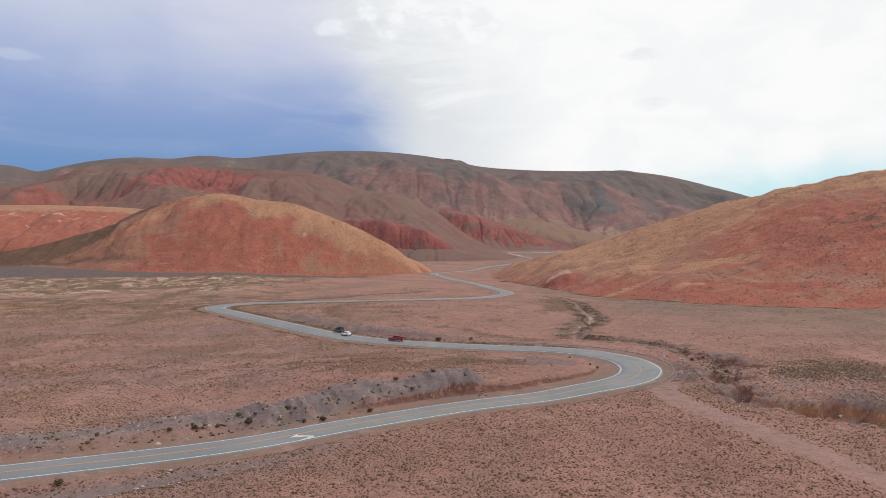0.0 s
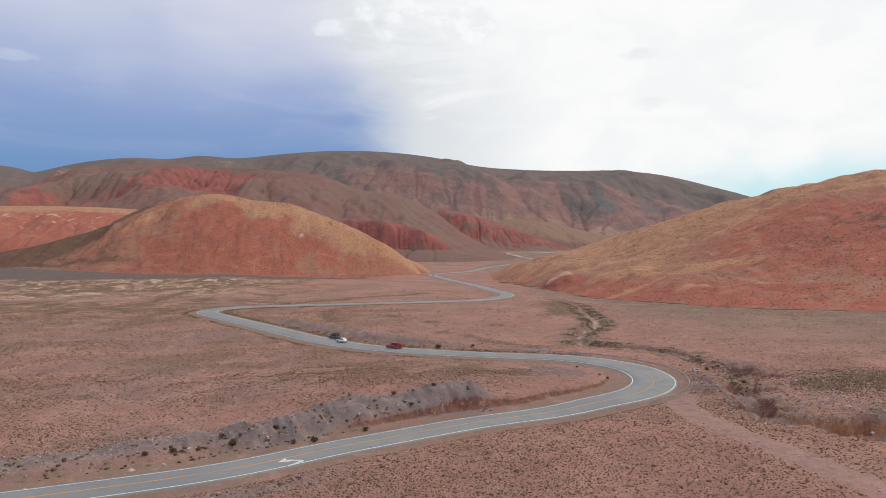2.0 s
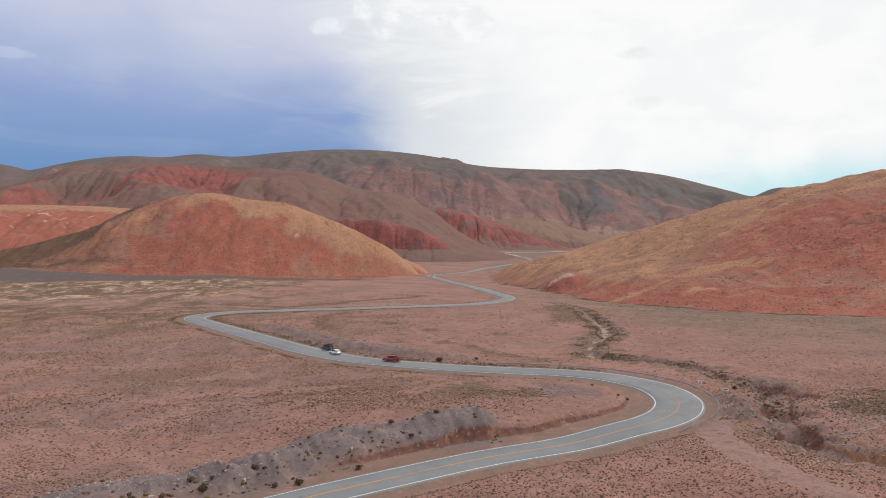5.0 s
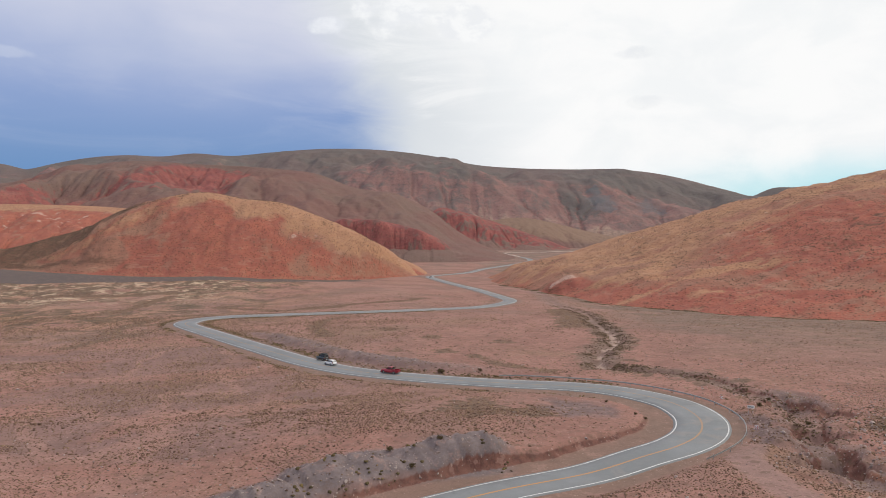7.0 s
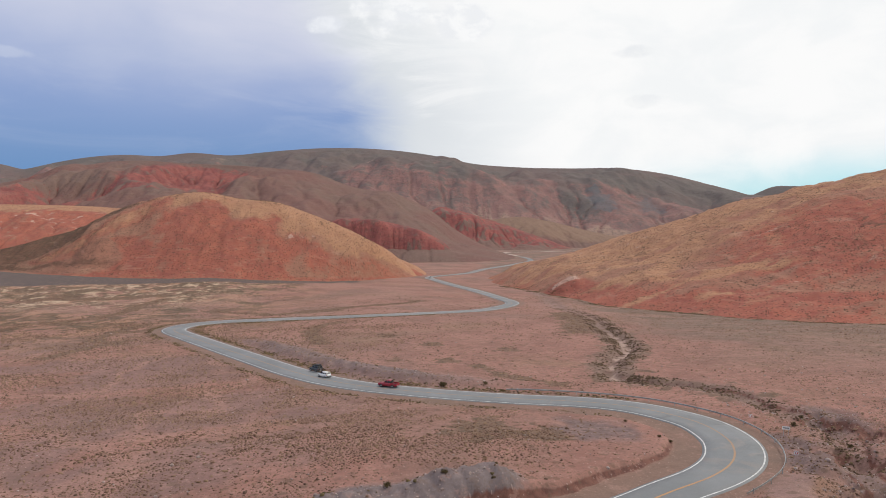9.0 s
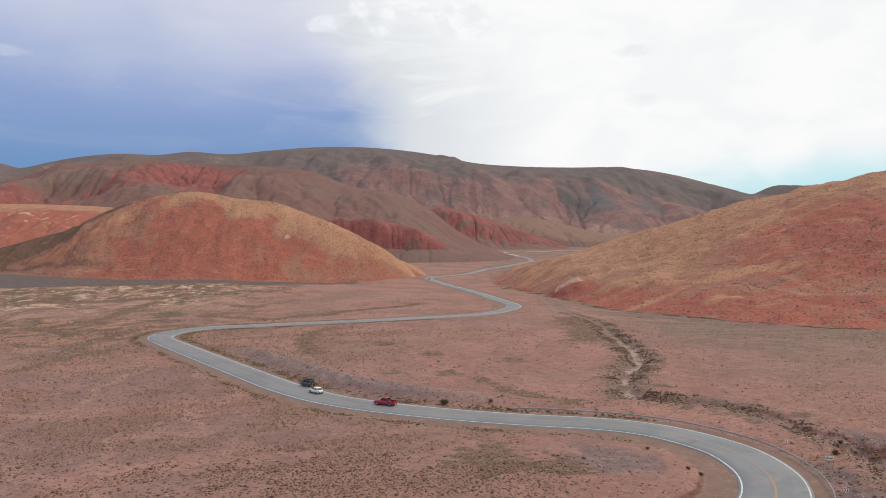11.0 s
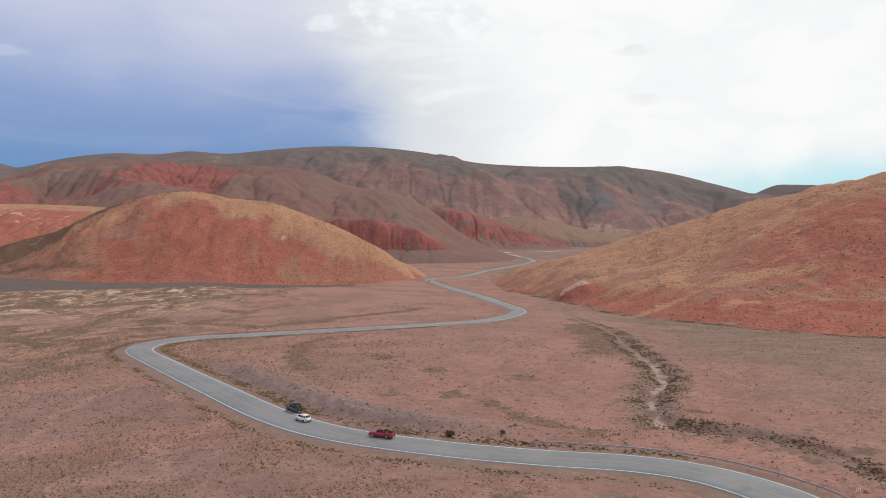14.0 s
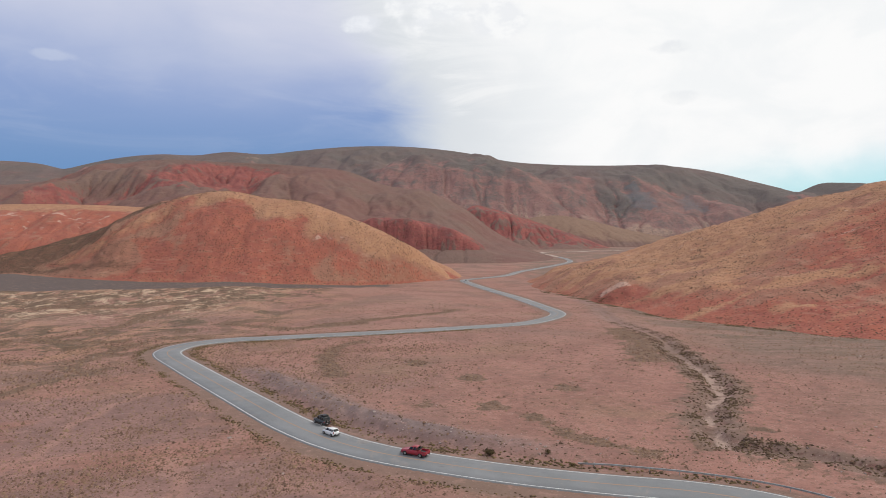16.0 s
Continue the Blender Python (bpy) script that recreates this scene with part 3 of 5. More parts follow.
# ---- the ground ----
def fan(rows, apex, spread, cols):
    """A grid that widens with distance, closer in the middle and where the road and the gully wind near by."""
    y = np.concatenate([np.linspace(a, b, k, endpoint=False) for a, b, k in rows[:-1]] + [np.geomspace(*rows[-1])])
    u = np.linspace(-1, 1, cols)
    u = 0.62 * u + 0.38 * u ** 3
    return spread * (y - apex)[:, None] * u, y[:, None] + 0 * u


gx, gy = fan(((-60, 95, 80), (95, 215, 210), (215, 300, 100), (300, 4900, 440)), -150, 0.74, 640)
gz, grey, cut, bed, verge, gully = terrain(gx, gy)
me = mesh_of("ground", gx, gy, gz)
scrub = np.clip(smooth(-60, -140, gx) * smooth(235, 350, gy) + 0.45 * smooth(70, 190, gx) * smooth(230, 330, gy), 0, 1)
soil_values(me, "soil", grey, cut, bed)
soil_values(me, "cover", verge, gully, scrub)
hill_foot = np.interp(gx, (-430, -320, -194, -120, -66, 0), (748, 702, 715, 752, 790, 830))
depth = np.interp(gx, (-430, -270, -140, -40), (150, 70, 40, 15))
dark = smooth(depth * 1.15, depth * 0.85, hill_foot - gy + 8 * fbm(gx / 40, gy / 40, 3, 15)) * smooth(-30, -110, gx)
streak = smooth(-120, -180, gx) * smooth(430, 500, gy) * smooth(hill_foot - depth * 0.8, hill_foot - depth * 1.1, gy)
TRACK = spline([(56, 158), (52, 150), (50.5, 138), (52.3, 127), (55.5, 116), (59.3, 102), (62, 91), (66, 70)], 1.5)
to_track = nearest(gx, gy, TRACK, 20.0)[0]
bare = smooth(4.2, 2.2, to_track + 0.8 * fbm(gx / 4, gy / 4, 2, 18))
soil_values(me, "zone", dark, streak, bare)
to_stream, k_stream = nearest(gx, gy, STREAM, 40.0)
brushy = 0.9 * smooth(13, 2, to_stream + 6 * fbm(gx / 8, gy / 8, 3, 72)) * smooth(195, 215, STREAM[k_stream, 1]) * smooth(480, 330, STREAM[k_stream, 1])
ragged = 3 * fbm(gx / 6, gy / 6, 3, 46)
loam = smooth(10, 4, np.hypot(gx - 32, (gy - 184) * 0.8) + ragged)
for px, py, r in ((64.5, 166, 8), (69, 158, 6), (68, 141, 6), (66, 176, 6), (84, 196, 7), (90, 140, 7)):
    loam = np.maximum(loam, smooth(r * 1.2, r * 0.5, np.hypot(gx - px, (gy - py) * 0.8) + ragged))
loam = np.maximum(loam, 0.9 * np.exp(-((gx + 26) / 24) ** 4 - ((gy - 904) / 16) ** 4))
right_grey = smooth(72, 125, gx + 25 * fbm(gx / 40, gy / 40, 3, 47)) * smooth(200, 290, gy) * (0.55 + 0.45 * smooth(260, 420, gy))
lilac = smooth(5, -30, gx) * smooth(335, 290, gy) * smooth(-0.28, 0.2, fbm(gx / 42 + 0.2, gy / 34 - gx / 90, 4, 48))
sand = np.exp(-((gx + 196) / 12) ** 2 - ((gy - 537) / 26) ** 2) + 0.8 * np.exp(-((gx + 203) / 22) ** 2 - ((gy - 462) / 26) ** 2)
peach = 1.3 * sand + smooth(0.10, 0.03, np.abs(fbm(gx / 55, gy / 60 + gx / 150, 3, 49))) * smooth(10, -40, gx) * smooth(430, 380, gy) + smooth(0.0, 0.35, fbm(gx / 60, gy / 45, 3, 50)) * smooth(360, 460, gy) * smooth(-180, -120, gx)
soil_values(me, "field", right_grey, lilac, np.clip(peach, 0, 1))
ochre_wall = smooth(147, 141, gy) * smooth(112, 120, gy) * smooth(66, 70, gx) * smooth(0.05, 0.3, cut)
soil_values(me, "growth", np.maximum(damp(gx, gy), brushy), loam, ochre_wall)
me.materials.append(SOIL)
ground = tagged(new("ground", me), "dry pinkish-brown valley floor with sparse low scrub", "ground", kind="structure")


def height_at(xs, ys):
    z = terrain(np.array([xs], float), np.array([ys], float))[0]
    return z[0]


# ---- the road ----
def ribbon(name, a, b, lift, mat, start=0, stop=None, thick=0.0, crown=0.0):
    """A strip along the road between the sideways offsets a and b (arrays or numbers), to the left when positive."""
    stop = len(ROAD) if stop is None else stop
    idx = np.arange(start, stop)
    a, b = np.broadcast_to(a, len(ROAD))[idx], np.broadcast_to(b, len(ROAD))[idx]
    verts, faces = [], []
    steps = 5 if crown else 2
    for i, lo, hi in zip(idx, a, b):
        for t in np.linspace(0, 1, steps):
            o = lo + (hi - lo) * t
            q = ROAD[i] + LEFT[i] * o
            verts.append((q[0], q[1], ROAD_Z[i] + lift + 0.05 * (1 - min(1, (o / HALF[i]) ** 2))))
        if thick:
            for o in (lo - 0.25, hi + 0.25):
                q = ROAD[i] + LEFT[i] * o
                verts.append((q[0], q[1], ROAD_Z[i] - thick))
    w = steps + (2 if thick else 0)
    for r in range(len(idx) - 1):
        c = r * w
        for j in range(steps - 1):
            faces.append((c + j, c + j + w, c + j + 1 + w, c + j + 1))
        if thick:
            faces.append((c + steps, c + steps + w, c + w, c))
            faces.append((c + steps - 1, c + steps - 1 + w, c + steps + 1 + w, c + steps + 1))
    me = bpy.data.meshes.new(name)
    me.from_pydata(verts, [], faces)
    bm = bmesh.new()
    bm.from_mesh(me)
    for f in bm.faces:
        f.smooth = True
        if f.calc_center_median().length and f.normal.z < 0:
            f.normal_flip()
    bm.to_mesh(me)
    bm.free()
    me.materials.append(mat)
    return new(name, me)


road = tagged(ribbon("road", -HALF - 0.45, HALF + 0.45, 0.0, ASPHALT, thick=0.5, crown=1), "winding two-lane grey asphalt road across the valley", "road", kind="structure")
for sign in (1, -1):
    line = ribbon("edge_line", sign * HALF - 0.12, sign * HALF + 0.12, 0.012, WHITE_LINE)
    line.parent = road
    tagged(line, "worn white edge line")
centre = ribbon("centre_line", -0.17, 0.17, 0.012, YELLOW_LINE)
centre.parent = road
tagged(centre, "worn yellow centre line")


# ---- hills and mountains ----
def slope_sheet(name, xs, ys, height, mat, label, category):
    """A hill from a height function over a grid; height also gives the soil shares."""
    x, y = np.meshgrid(xs, ys)
    z, *soils = height(x, y)
    base = plain(x, y)
    me = mesh_of(name, x, y, z, z > base - 3.0)
    soil_values(me, "soil", *soils)
    me.materials.append(mat)
    return tagged(new(name, me), label, category, kind="structure")


def left_hill(x, y):
    crest = hump(x, (-640, -560, -487, -436, -384, -338, -294, -249, -210, -165, -126, -87, -48, -9, 20), (4, 14, 24, 36, 51, 73, 86, 91, 84, 79, 65, 49, 27, -6, -18))
    foot = np.interp(x, (-640, -430, -320, -194, -120, -66, -30, 0), (800, 748, 702, 715, 752, 806, 868, 910)) + 6 * perlin(x / 40, y * 0 + 3.3)
    top = np.maximum(850, foot + 45)
    t = np.clip((y - foot) / (top - foot), -0.3, 1)
    rise = np.where(t > 0, np.sin(np.clip(t, 0, 1) * math.pi / 2) ** 1.15, t * 0.5)
    back = smooth(top, top + 210, y)
    base = plain(x, y)
    z = base - 2 + (crest - base + 2) * rise * (1 - back)
    mid = np.clip(t * (1 - t) * 4, 0, 1)
    rills = creases(x / 26 + 0.3 * fbm(x / 40, y / 40, 2, 5), y / 95, 3, 77)
    z = z - mid * 4.2 * rills + mid * 3.0 * fbm(x / 45, y / 45, 3, 31) + 0.7 * fbm(x / 9, y / 9, 3, 32)
    patch = fbm(x / 34, y / 34, 4, 8)
    # tan grass over the crest and down the eastern shoulder, sunlight painted orange on the western shoulder, a red
    # core
    edge = np.interp(x, (-320, -270, -235, -120, -50, 0), (1.05, 0.94, 0.84, 0.68, 0.60, 0.55)) + 0.16 * patch
    cap = smooth(edge - 0.10, edge + 0.16, rise) * smooth(-305, -265, x)
    sunlit_fringe = np.exp(-((x + 358 - 130 * (rise - 0.38) + 14 * patch) / 24) ** 2) * smooth(0.16, 0.3, rise)
    hem = smooth(0.10, 0.03, t) * smooth(-420, -330, x)
    core = smooth(-335, -285, x - 50 * rise + 30 * patch) * smooth(-100, -150, x + 30 * patch)
    tan = 0.95 * cap + 0.60 * sunlit_fringe + 0.40 * hem + 0.10 * smooth(-170, -90, x + 40 * patch)
    red = core * (0.72 + 0.3 * patch) + 0.85 * sunlit_fringe + 0.6 * hem + 0.42 * smooth(-150, -100, x) * (1 - cap) - 0.4 * cap
    ledge = np.exp(-((rise - edge + 0.02) / 0.03) ** 2) * smooth(-280, -250, x) * smooth(-80, -120, x)
    pale = 0.75 * ledge * smooth(-0.05, 0.25, perlin(x / 14, y / 14, 98)) + 0.5 * smooth(0.45, 0.6, perlin(x / 20, y / 20, 97)) * mid * core
    # dark scrub and painted shade on the western flank and a low band
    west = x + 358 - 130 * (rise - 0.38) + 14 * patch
    scrub_shade = 0.95 * smooth(-18, -50, west) * (1 - hem) + 0.7 * np.exp(-((rise - 0.17 + 0.05 * patch) / 0.06) ** 2) * smooth(-270, -310, x) + 0.35 * smooth(0.1, 0.5, patch) * core
    return z, red, tan, pale, scrub_shade


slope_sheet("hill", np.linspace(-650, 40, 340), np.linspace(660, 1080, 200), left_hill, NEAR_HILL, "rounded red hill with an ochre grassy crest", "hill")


def right_hill(x, y):
    foot = np.interp(y, (330, 365, 380, 390, 406, 428, 463, 506, 540, 612, 767, 900, 975, 1061, 1253, 1400), (290, 240, 221, 208, 189, 170, 152, 132, 124, 104, 74, 76, 98, 128, 215, 250)) + 5 * perlin(y / 35, x * 0 + 7.7)
    d = x - foot
    s = hump(d, (-60, 0, 38, 95, 145, 202, 247, 287, 326, 383, 600, 900), (-14, 0, 22, 36, 56, 75, 89, 98, 106, 118, 150, 170))
    front = np.interp(y, (330, 400, 445, 531, 660, 730, 900, 1100, 1400), (0.22, 0.36, 0.48, 0.70, 0.93, 1.0, 0.8, 0.5, 0.3))
    base = plain(x, y)
    z = base + s * front
    on = smooth(0, 40, d)
    rills = creases(x / 60 + 0.25 * fbm(x / 50, y / 50, 2, 6), y / 24 - x / 150, 3, 177)
    z = z - on * 3.6 * rills + on * 2.6 * fbm(x / 38, y / 38, 3, 131) + 0.7 * fbm(x / 8, y / 8, 3, 132) * on
    # a small cliff of red rock with a pale cap
    cliff = np.exp(-((x - 114) / 13) ** 4) * smooth(601, 611, y + 4 * perlin(x / 6, x * 0 + 2.2)) * smooth(668, 640, y)
    z = z + 5.5 * cliff
    level = z - base
    low = np.interp(x, (110, 200, 260, 350, 450), (7, 17, 38, 76, 98))
    patch = fbm(x / 40, y / 40, 4, 61)
    core = np.exp(-((x - 330 - 0.4 * (560 - y)) / 90) ** 2 - ((y - 560) / 105) ** 2)
    hem = smooth(16, 4, level) * smooth(375, 430, y) * smooth(680, 600, y)
    streaks = fbm(x / 70 - y / 200, y / 22 - x / 120, 4, 63)
    high = smooth(low - 8, low + 22, level + 14 * patch + 14 * streaks)
    red = 0.42 + 0.45 * patch + 0.5 * streaks + 0.75 * core + 0.5 * hem - 0.45 * high + 1.1 * np.exp(-((x - 115) / 17) ** 4) * smooth(592, 600, y) * smooth(622, 615, y)
    tan = 0.95 * high * (1 - 0.7 * core) + 0.28 * smooth(0.1, 0.5, streaks - 0.3 * patch) * (1 - core) * (1 - hem) + 0.2 * smooth(230, 300, x) * smooth(470, 430, y)
    pale = 0.65 * smooth(0.62, 0.9, creases(x / 40 + 2.2, y / 12 - x / 60, 3, 199)) * on * smooth(0.5, 0.75, perlin(x / 50, y / 50, 71) + 0.5) + 0.95 * cliff * smooth(613, 619, y) * smooth(634, 627, y)
    tan = tan * (1 - smooth(588, 598, y) * smooth(640, 630, y) * np.exp(-((x - 115) / 18) ** 4))
    # here only dark shrub clusters and chance dark patches
    scrub_shade = 0.75 * np.exp(-((x - 345) / 40) ** 2 - ((y - 560) / 70) ** 2) * smooth(0.0, 0.4, fbm(x / 12, y / 12, 3, 65)) + 0.45 * smooth(0.25, 0.6, fbm(x / 30, y / 30, 3, 67))
    return z, red, tan, pale, scrub_shade


slope_sheet("hill", np.linspace(30, 720, 320), np.linspace(330, 1350, 300), right_hill, NEAR_HILL, "long red and ochre hillside dotted with dark shrubs", "hill")


def blurred(z, times):
    for _ in range(times):
        z = np.pad(z, 1, mode="edge")
        z = (z[1:-1, 1:-1] * 4 + z[:-2, 1:-1] + z[2:, 1:-1] + z[1:-1, :-2] + z[1:-1, 2:]) / 8
    return z


def eroded(z, fixed, dx, dy, steps, strength, creep=0.14):
    """Running water at work on a grid of heights: each point is cut down towards the one it drains to, by the area that drains through it."""
    rows, cols = z.shape
    number = np.arange(rows * cols).reshape(rows, cols)
    free = ~fixed.ravel()
    for _ in range(steps):
        best, into = np.zeros(z.shape), number.copy()
        padded = np.pad(z, 1, constant_values=1e9)
        for a in (-1, 0, 1):
            for b in (-1, 0, 1):
                if a or b:
                    fall = (z - padded[1 + a:rows + 1 + a, 1 + b:cols + 1 + b]) / math.hypot(a * dy, b * dx)
                    better = fall > best
                    best = np.where(better, fall, best)
                    into = np.where(better, number + a * cols + b, into)
        order, target = np.argsort(z, axis=None).tolist(), into.ravel().tolist()
        area = [1.0] * (rows * cols)
        for i in reversed(order):
            if target[i] != i:
                area[target[i]] += area[i]
        pull = (np.ravel(strength) * np.array(area) ** 0.5 * free).tolist()
        high = z.ravel().tolist()
        for i in order:
            f = pull[i]
            if f:
                high[i] = (high[i] + f * high[target[i]]) / (1 + f)
        z = np.array(high).reshape(rows, cols)
        z = np.where(fixed, z, (1 - creep) * z + creep * blurred(z, 1))
    return z


def ridge(xs, zs, crest_y, foot_y, back_y, gully, seed, shape=1.0, soil=None, bite=0.03, lumps=0.14, steps=6, where=None, stepped=False):
    """A range across the view: heights along its crest, slopes cut by running water before it, a plain fall behind."""
    def height(x, y):
        c = hump(x, xs, zs)
        top = crest_y + 0 * x
        t = np.clip((y - foot_y) / (top - foot_y), -0.2, 1)
        wave = fbm(x / (gully * 5), y / (gully * 5), 3, seed)
        rise = np.clip(t, 0, 1) ** shape
        if stepped:
            rise = 0.35 * np.clip(t, 0, 1) + 0.65 * smooth(0.40, 0.85, t + 0.06 * wave)
        mid = np.clip(t * (1 - t) * 4, 0, 1)
        base = plain(x, y)
        z = base - 6 + (c - base + 6) * rise * (1 - smooth(top + 30, back_y, y))
        high = np.maximum(c - base, 0)
        lean = x + 0.5 * gully * fbm(x / (gully * 8), y / (gully * 8), 2, seed + 7)
        z = z + mid * high * lumps * (fbm(lean / (gully * 6), y / (gully * 13), 2, seed + 3) + 0.35 * fbm(lean / (gully * 2.2), y / (gully * 4), 3, seed + 5))
        z = z + 0.012 * high * mid * fbm(x / (gully * 0.6), y / (gully * 0.6), 3, seed + 9)
        dx, dy = x[0, 1] - x[0, 0], y[1, 0] - y[0, 0]
        z = eroded(z, (t <= 0) | (t >= 0.985), dx, dy, steps, bite * (1 if where is None else where(x, t)))
        hollow = np.clip(0.5 + (blurred(z, 14) - z) / (0.35 * gully), 0, 1)
        valley = np.clip(0.5 + (blurred(z, 80) - z) / (0.9 * gully), 0, 1)
        z = np.where(t < 0, base - 30, z)
        return (z, *soil(x, y, t, valley, hollow, wave, z))
    return height


def far_soil(x, y, t, valley, hollow, wave, z):
    """Dark stony summit, mauve and rusty gullies below, grey rock and pale fans at the foot."""
    fine = fbm(x / 120, y / 120, 4, 413)
    low = smooth(0.62, 0.25, t + 0.22 * wave)
    red = 0.52 * low + 0.8 * (hollow - 0.5) * smooth(0.8, 0.35, t) + 0.30 * smooth(0.1, 0.6, fine) * smooth(0.97, 0.6, t) + 0.15 * smooth(-700, -1500, x)
    scar = np.exp(-((x + 290) / 120) ** 2 - ((t - 0.66) / 0.07) ** 2) + 0.6 * np.exp(-((x + 1050) / 160) ** 2 - ((t - 0.72) / 0.06) ** 2)
    tan = 0.85 * smooth(0.42, 0.1, t + 0.12 * fine) * smooth(0.45, 0.75, 1 - hollow + 0.3 * fine) + 0.9 * scar * smooth(-0.2, 0.3, fine)
    rock = np.exp(-((x - 740) / 85) ** 2) + 0.8 * np.exp(-((x - 960) / 110) ** 2) + 0.45 * np.exp(-((x - 480) / 80) ** 2)
    pale = rock * smooth(0.20, 0.26, t + 0.1 * fine) * smooth(0.46, 0.36, t + 0.1 * fine) * (0.55 + 0.6 * hollow)
    return red, tan, pale


slope_sheet("mountain_range", np.linspace(-2700, 2500, 700), np.linspace(2600, 4350, 220),
            ridge((-2700, -2310, -2144, -2023, -1643, -1430, -1277, -1063, -848, -571, -107, 111, 235, 517, 799, 1050, 1271, 1492, 1683, 1800, 1960, 2120, 2500),
                  (470, 448, 418, 449, 497, 492, 508, 496, 516, 536, 519, 486, 459, 435, 430, 431, 410, 364, 308, 282, 335, 318, 250),
                  3900, 2620, 4400, 95, 401, 0.72, soil=far_soil, bite=0.010, lumps=0.24, where=lambda x, t: 0.7 + 2.2 * smooth(0.5, 0.2, t)), FAR_HILL, "dark brown mountain range with a long level crest", "mountain")


def mid_soil(x, y, t, valley, hollow, wave, z):
    """Brown-green stony slopes; red beds laid open in the gullies under the crest and in low knolls."""
    fine = fbm(x / 45, y / 45, 4, 513)
    face = np.exp(-((x + 560 + 40 * wave) / 150) ** 4) * smooth(0.40, 0.52, t + 0.12 * fine) * smooth(1.0, 0.90, t + 0.05 * fine)
    west = np.exp(-((x + 830) / 90) ** 2) * smooth(0.22, 0.34, t + 0.1 * fine) * smooth(0.58, 0.46, t + 0.1 * fine) + 0.6 * np.exp(-((x + 960) / 60) ** 2) * smooth(0.5, 0.6, t) * smooth(0.85, 0.7, t)
    red = face * (0.55 + 0.9 * (hollow - 0.35)) + west * (0.52 + 0.6 * fine) + 0.28 * smooth(0.05, 0.5, fine) * smooth(-250, -700, x) + 0.5 * (hollow - 0.5) * smooth(0.9, 0.5, t)
    tan = 0.40 * smooth(0.5, 0.2, hollow) * smooth(-420, -250, x) + 0.25 * smooth(0.1, 0.5, fine)
    pale = 0.6 * (west + 0.6 * face) * smooth(0.35, 0.2, hollow) * smooth(0.0, 0.4, fine) + 0.35 * smooth(0.3, 0.55, fbm(x / 90, y / 16, 3, 517)) * smooth(-700, -900, x)
    return red, tan, pale


slope_sheet("mountain", np.linspace(-1420, 240, 480), np.linspace(1240, 2300, 220),
            ridge((-1420, -1114, -968, -851, -748, -630, -468, -379, -290, -201, -51, 24, 69, 120, 180, 240), (160, 183, 206, 236, 244, 237, 230, 223, 212, 179, 147, 108, 72, 40, 12, -12),
                  1900, 1280, 2350, 34, 503, 0.72, soil=mid_soil, bite=0.016, lumps=0.22, where=lambda x, t: 1 + 3.0 * np.exp(-((x + 560) / 170) ** 4) * smooth(0.35, 0.55, t) + 1.2 * smooth(-700, -820, x)), MID_HILL, "brown mountain with deep red gullies", "mountain")


def cliff_soil(x, y, t, valley, hollow, wave, z):
    fine = fbm(x / 14, y / 14, 3, 613)
    broad = fbm(x / 45, y / 45, 2, 617)
    return smooth(0.42, 0.58, t + 0.14 * fine + 0.12 * broad) * (0.62 + 0.6 * fine + 0.5 * broad) + 0.3 * (hollow - 0.5), 0.1 * t, 0.25 * smooth(0.25, 0.5, fine)


slope_sheet("red_cliff", np.linspace(-245, 84, 190), np.linspace(1270, 1500, 100),
            ridge((-245, -188, -124, -57, -13, 39, 84), (50, 73, 78, 68, 57, 29, -14), 1400, 1290, 1530, 12, 601, soil=cliff_soil, bite=0.02, lumps=0.22, stepped=True), MID_HILL, "row of eroded dark red cliffs", "cliff")
slope_sheet("red_cliff", np.linspace(-68, 547, 210), np.linspace(2080, 2830, 120),
            ridge((-68, -23, 41, 112, 190, 291, 411, 547), (63, 91, 148, 140, 118, 86, 41, -11), 2502, 2103, 2912, 18, 651, soil=cliff_soil, bite=0.025, lumps=0.14, stepped=True), MID_HILL, "eroded red cliffs on a brown spur", "cliff")


def tan_soil(x, y, t, valley, hollow, wave, z):
    return 0.3 * hollow, 0.9 * smooth(0.1, 0.4, t) * smooth(0.8, 0.5, hollow), 0.0 * t


slope_sheet("foothill", np.linspace(60, 1100, 200), np.linspace(2420, 3000, 90),
            ridge((60, 150, 273, 358, 490, 621, 729, 940, 1100), (20, 84, 116, 124, 104, 72, 56, 30, -10), 2720, 2440, 3020, 40, 701, 0.8, soil=tan_soil), MID_HILL, "low tan foothill at the mountain's base", "hill")


def back_soil(x, y, t, valley, hollow, wave, z):
    fine = fbm(x / 16, y / 16, 3, 813)
    cap = smooth(0.80, 0.90, t + 0.08 * fine)
    return (1 - cap) * (0.75 + 0.5 * fine + 0.3 * (hollow - 0.5)), 0.95 * cap, 0.75 * smooth(0.12, 0.45, fine) * smooth(0.3, 0.5, t) * (1 - cap)


slope_sheet("hill", np.linspace(-900, -340, 220), np.linspace(930, 1420, 120),
            ridge((-900, -665, -578, -499, -456, -403, -340), (82, 92, 91, 88, 84, 70, 34), 1150, 950, 1450, 14, 801, 0.6, soil=back_soil, bite=0.02), NEAR_HILL, "low red hill with a flat tan crest", "hill")


# the cut bank at the foot of the hill, and the pale wash and road far up the valley
def bank_soil(x, y, t, valley, hollow, wave, z):
    fine = fbm(x / 6, y / 6, 3, 913)
    return 0.9 * smooth(0.55, 0.40, t + 0.1 * fine) + 0.35, 0.65 * smooth(0.45, 0.62, t + 0.1 * fine), 0.3 * smooth(0.2, 0.5, fine)


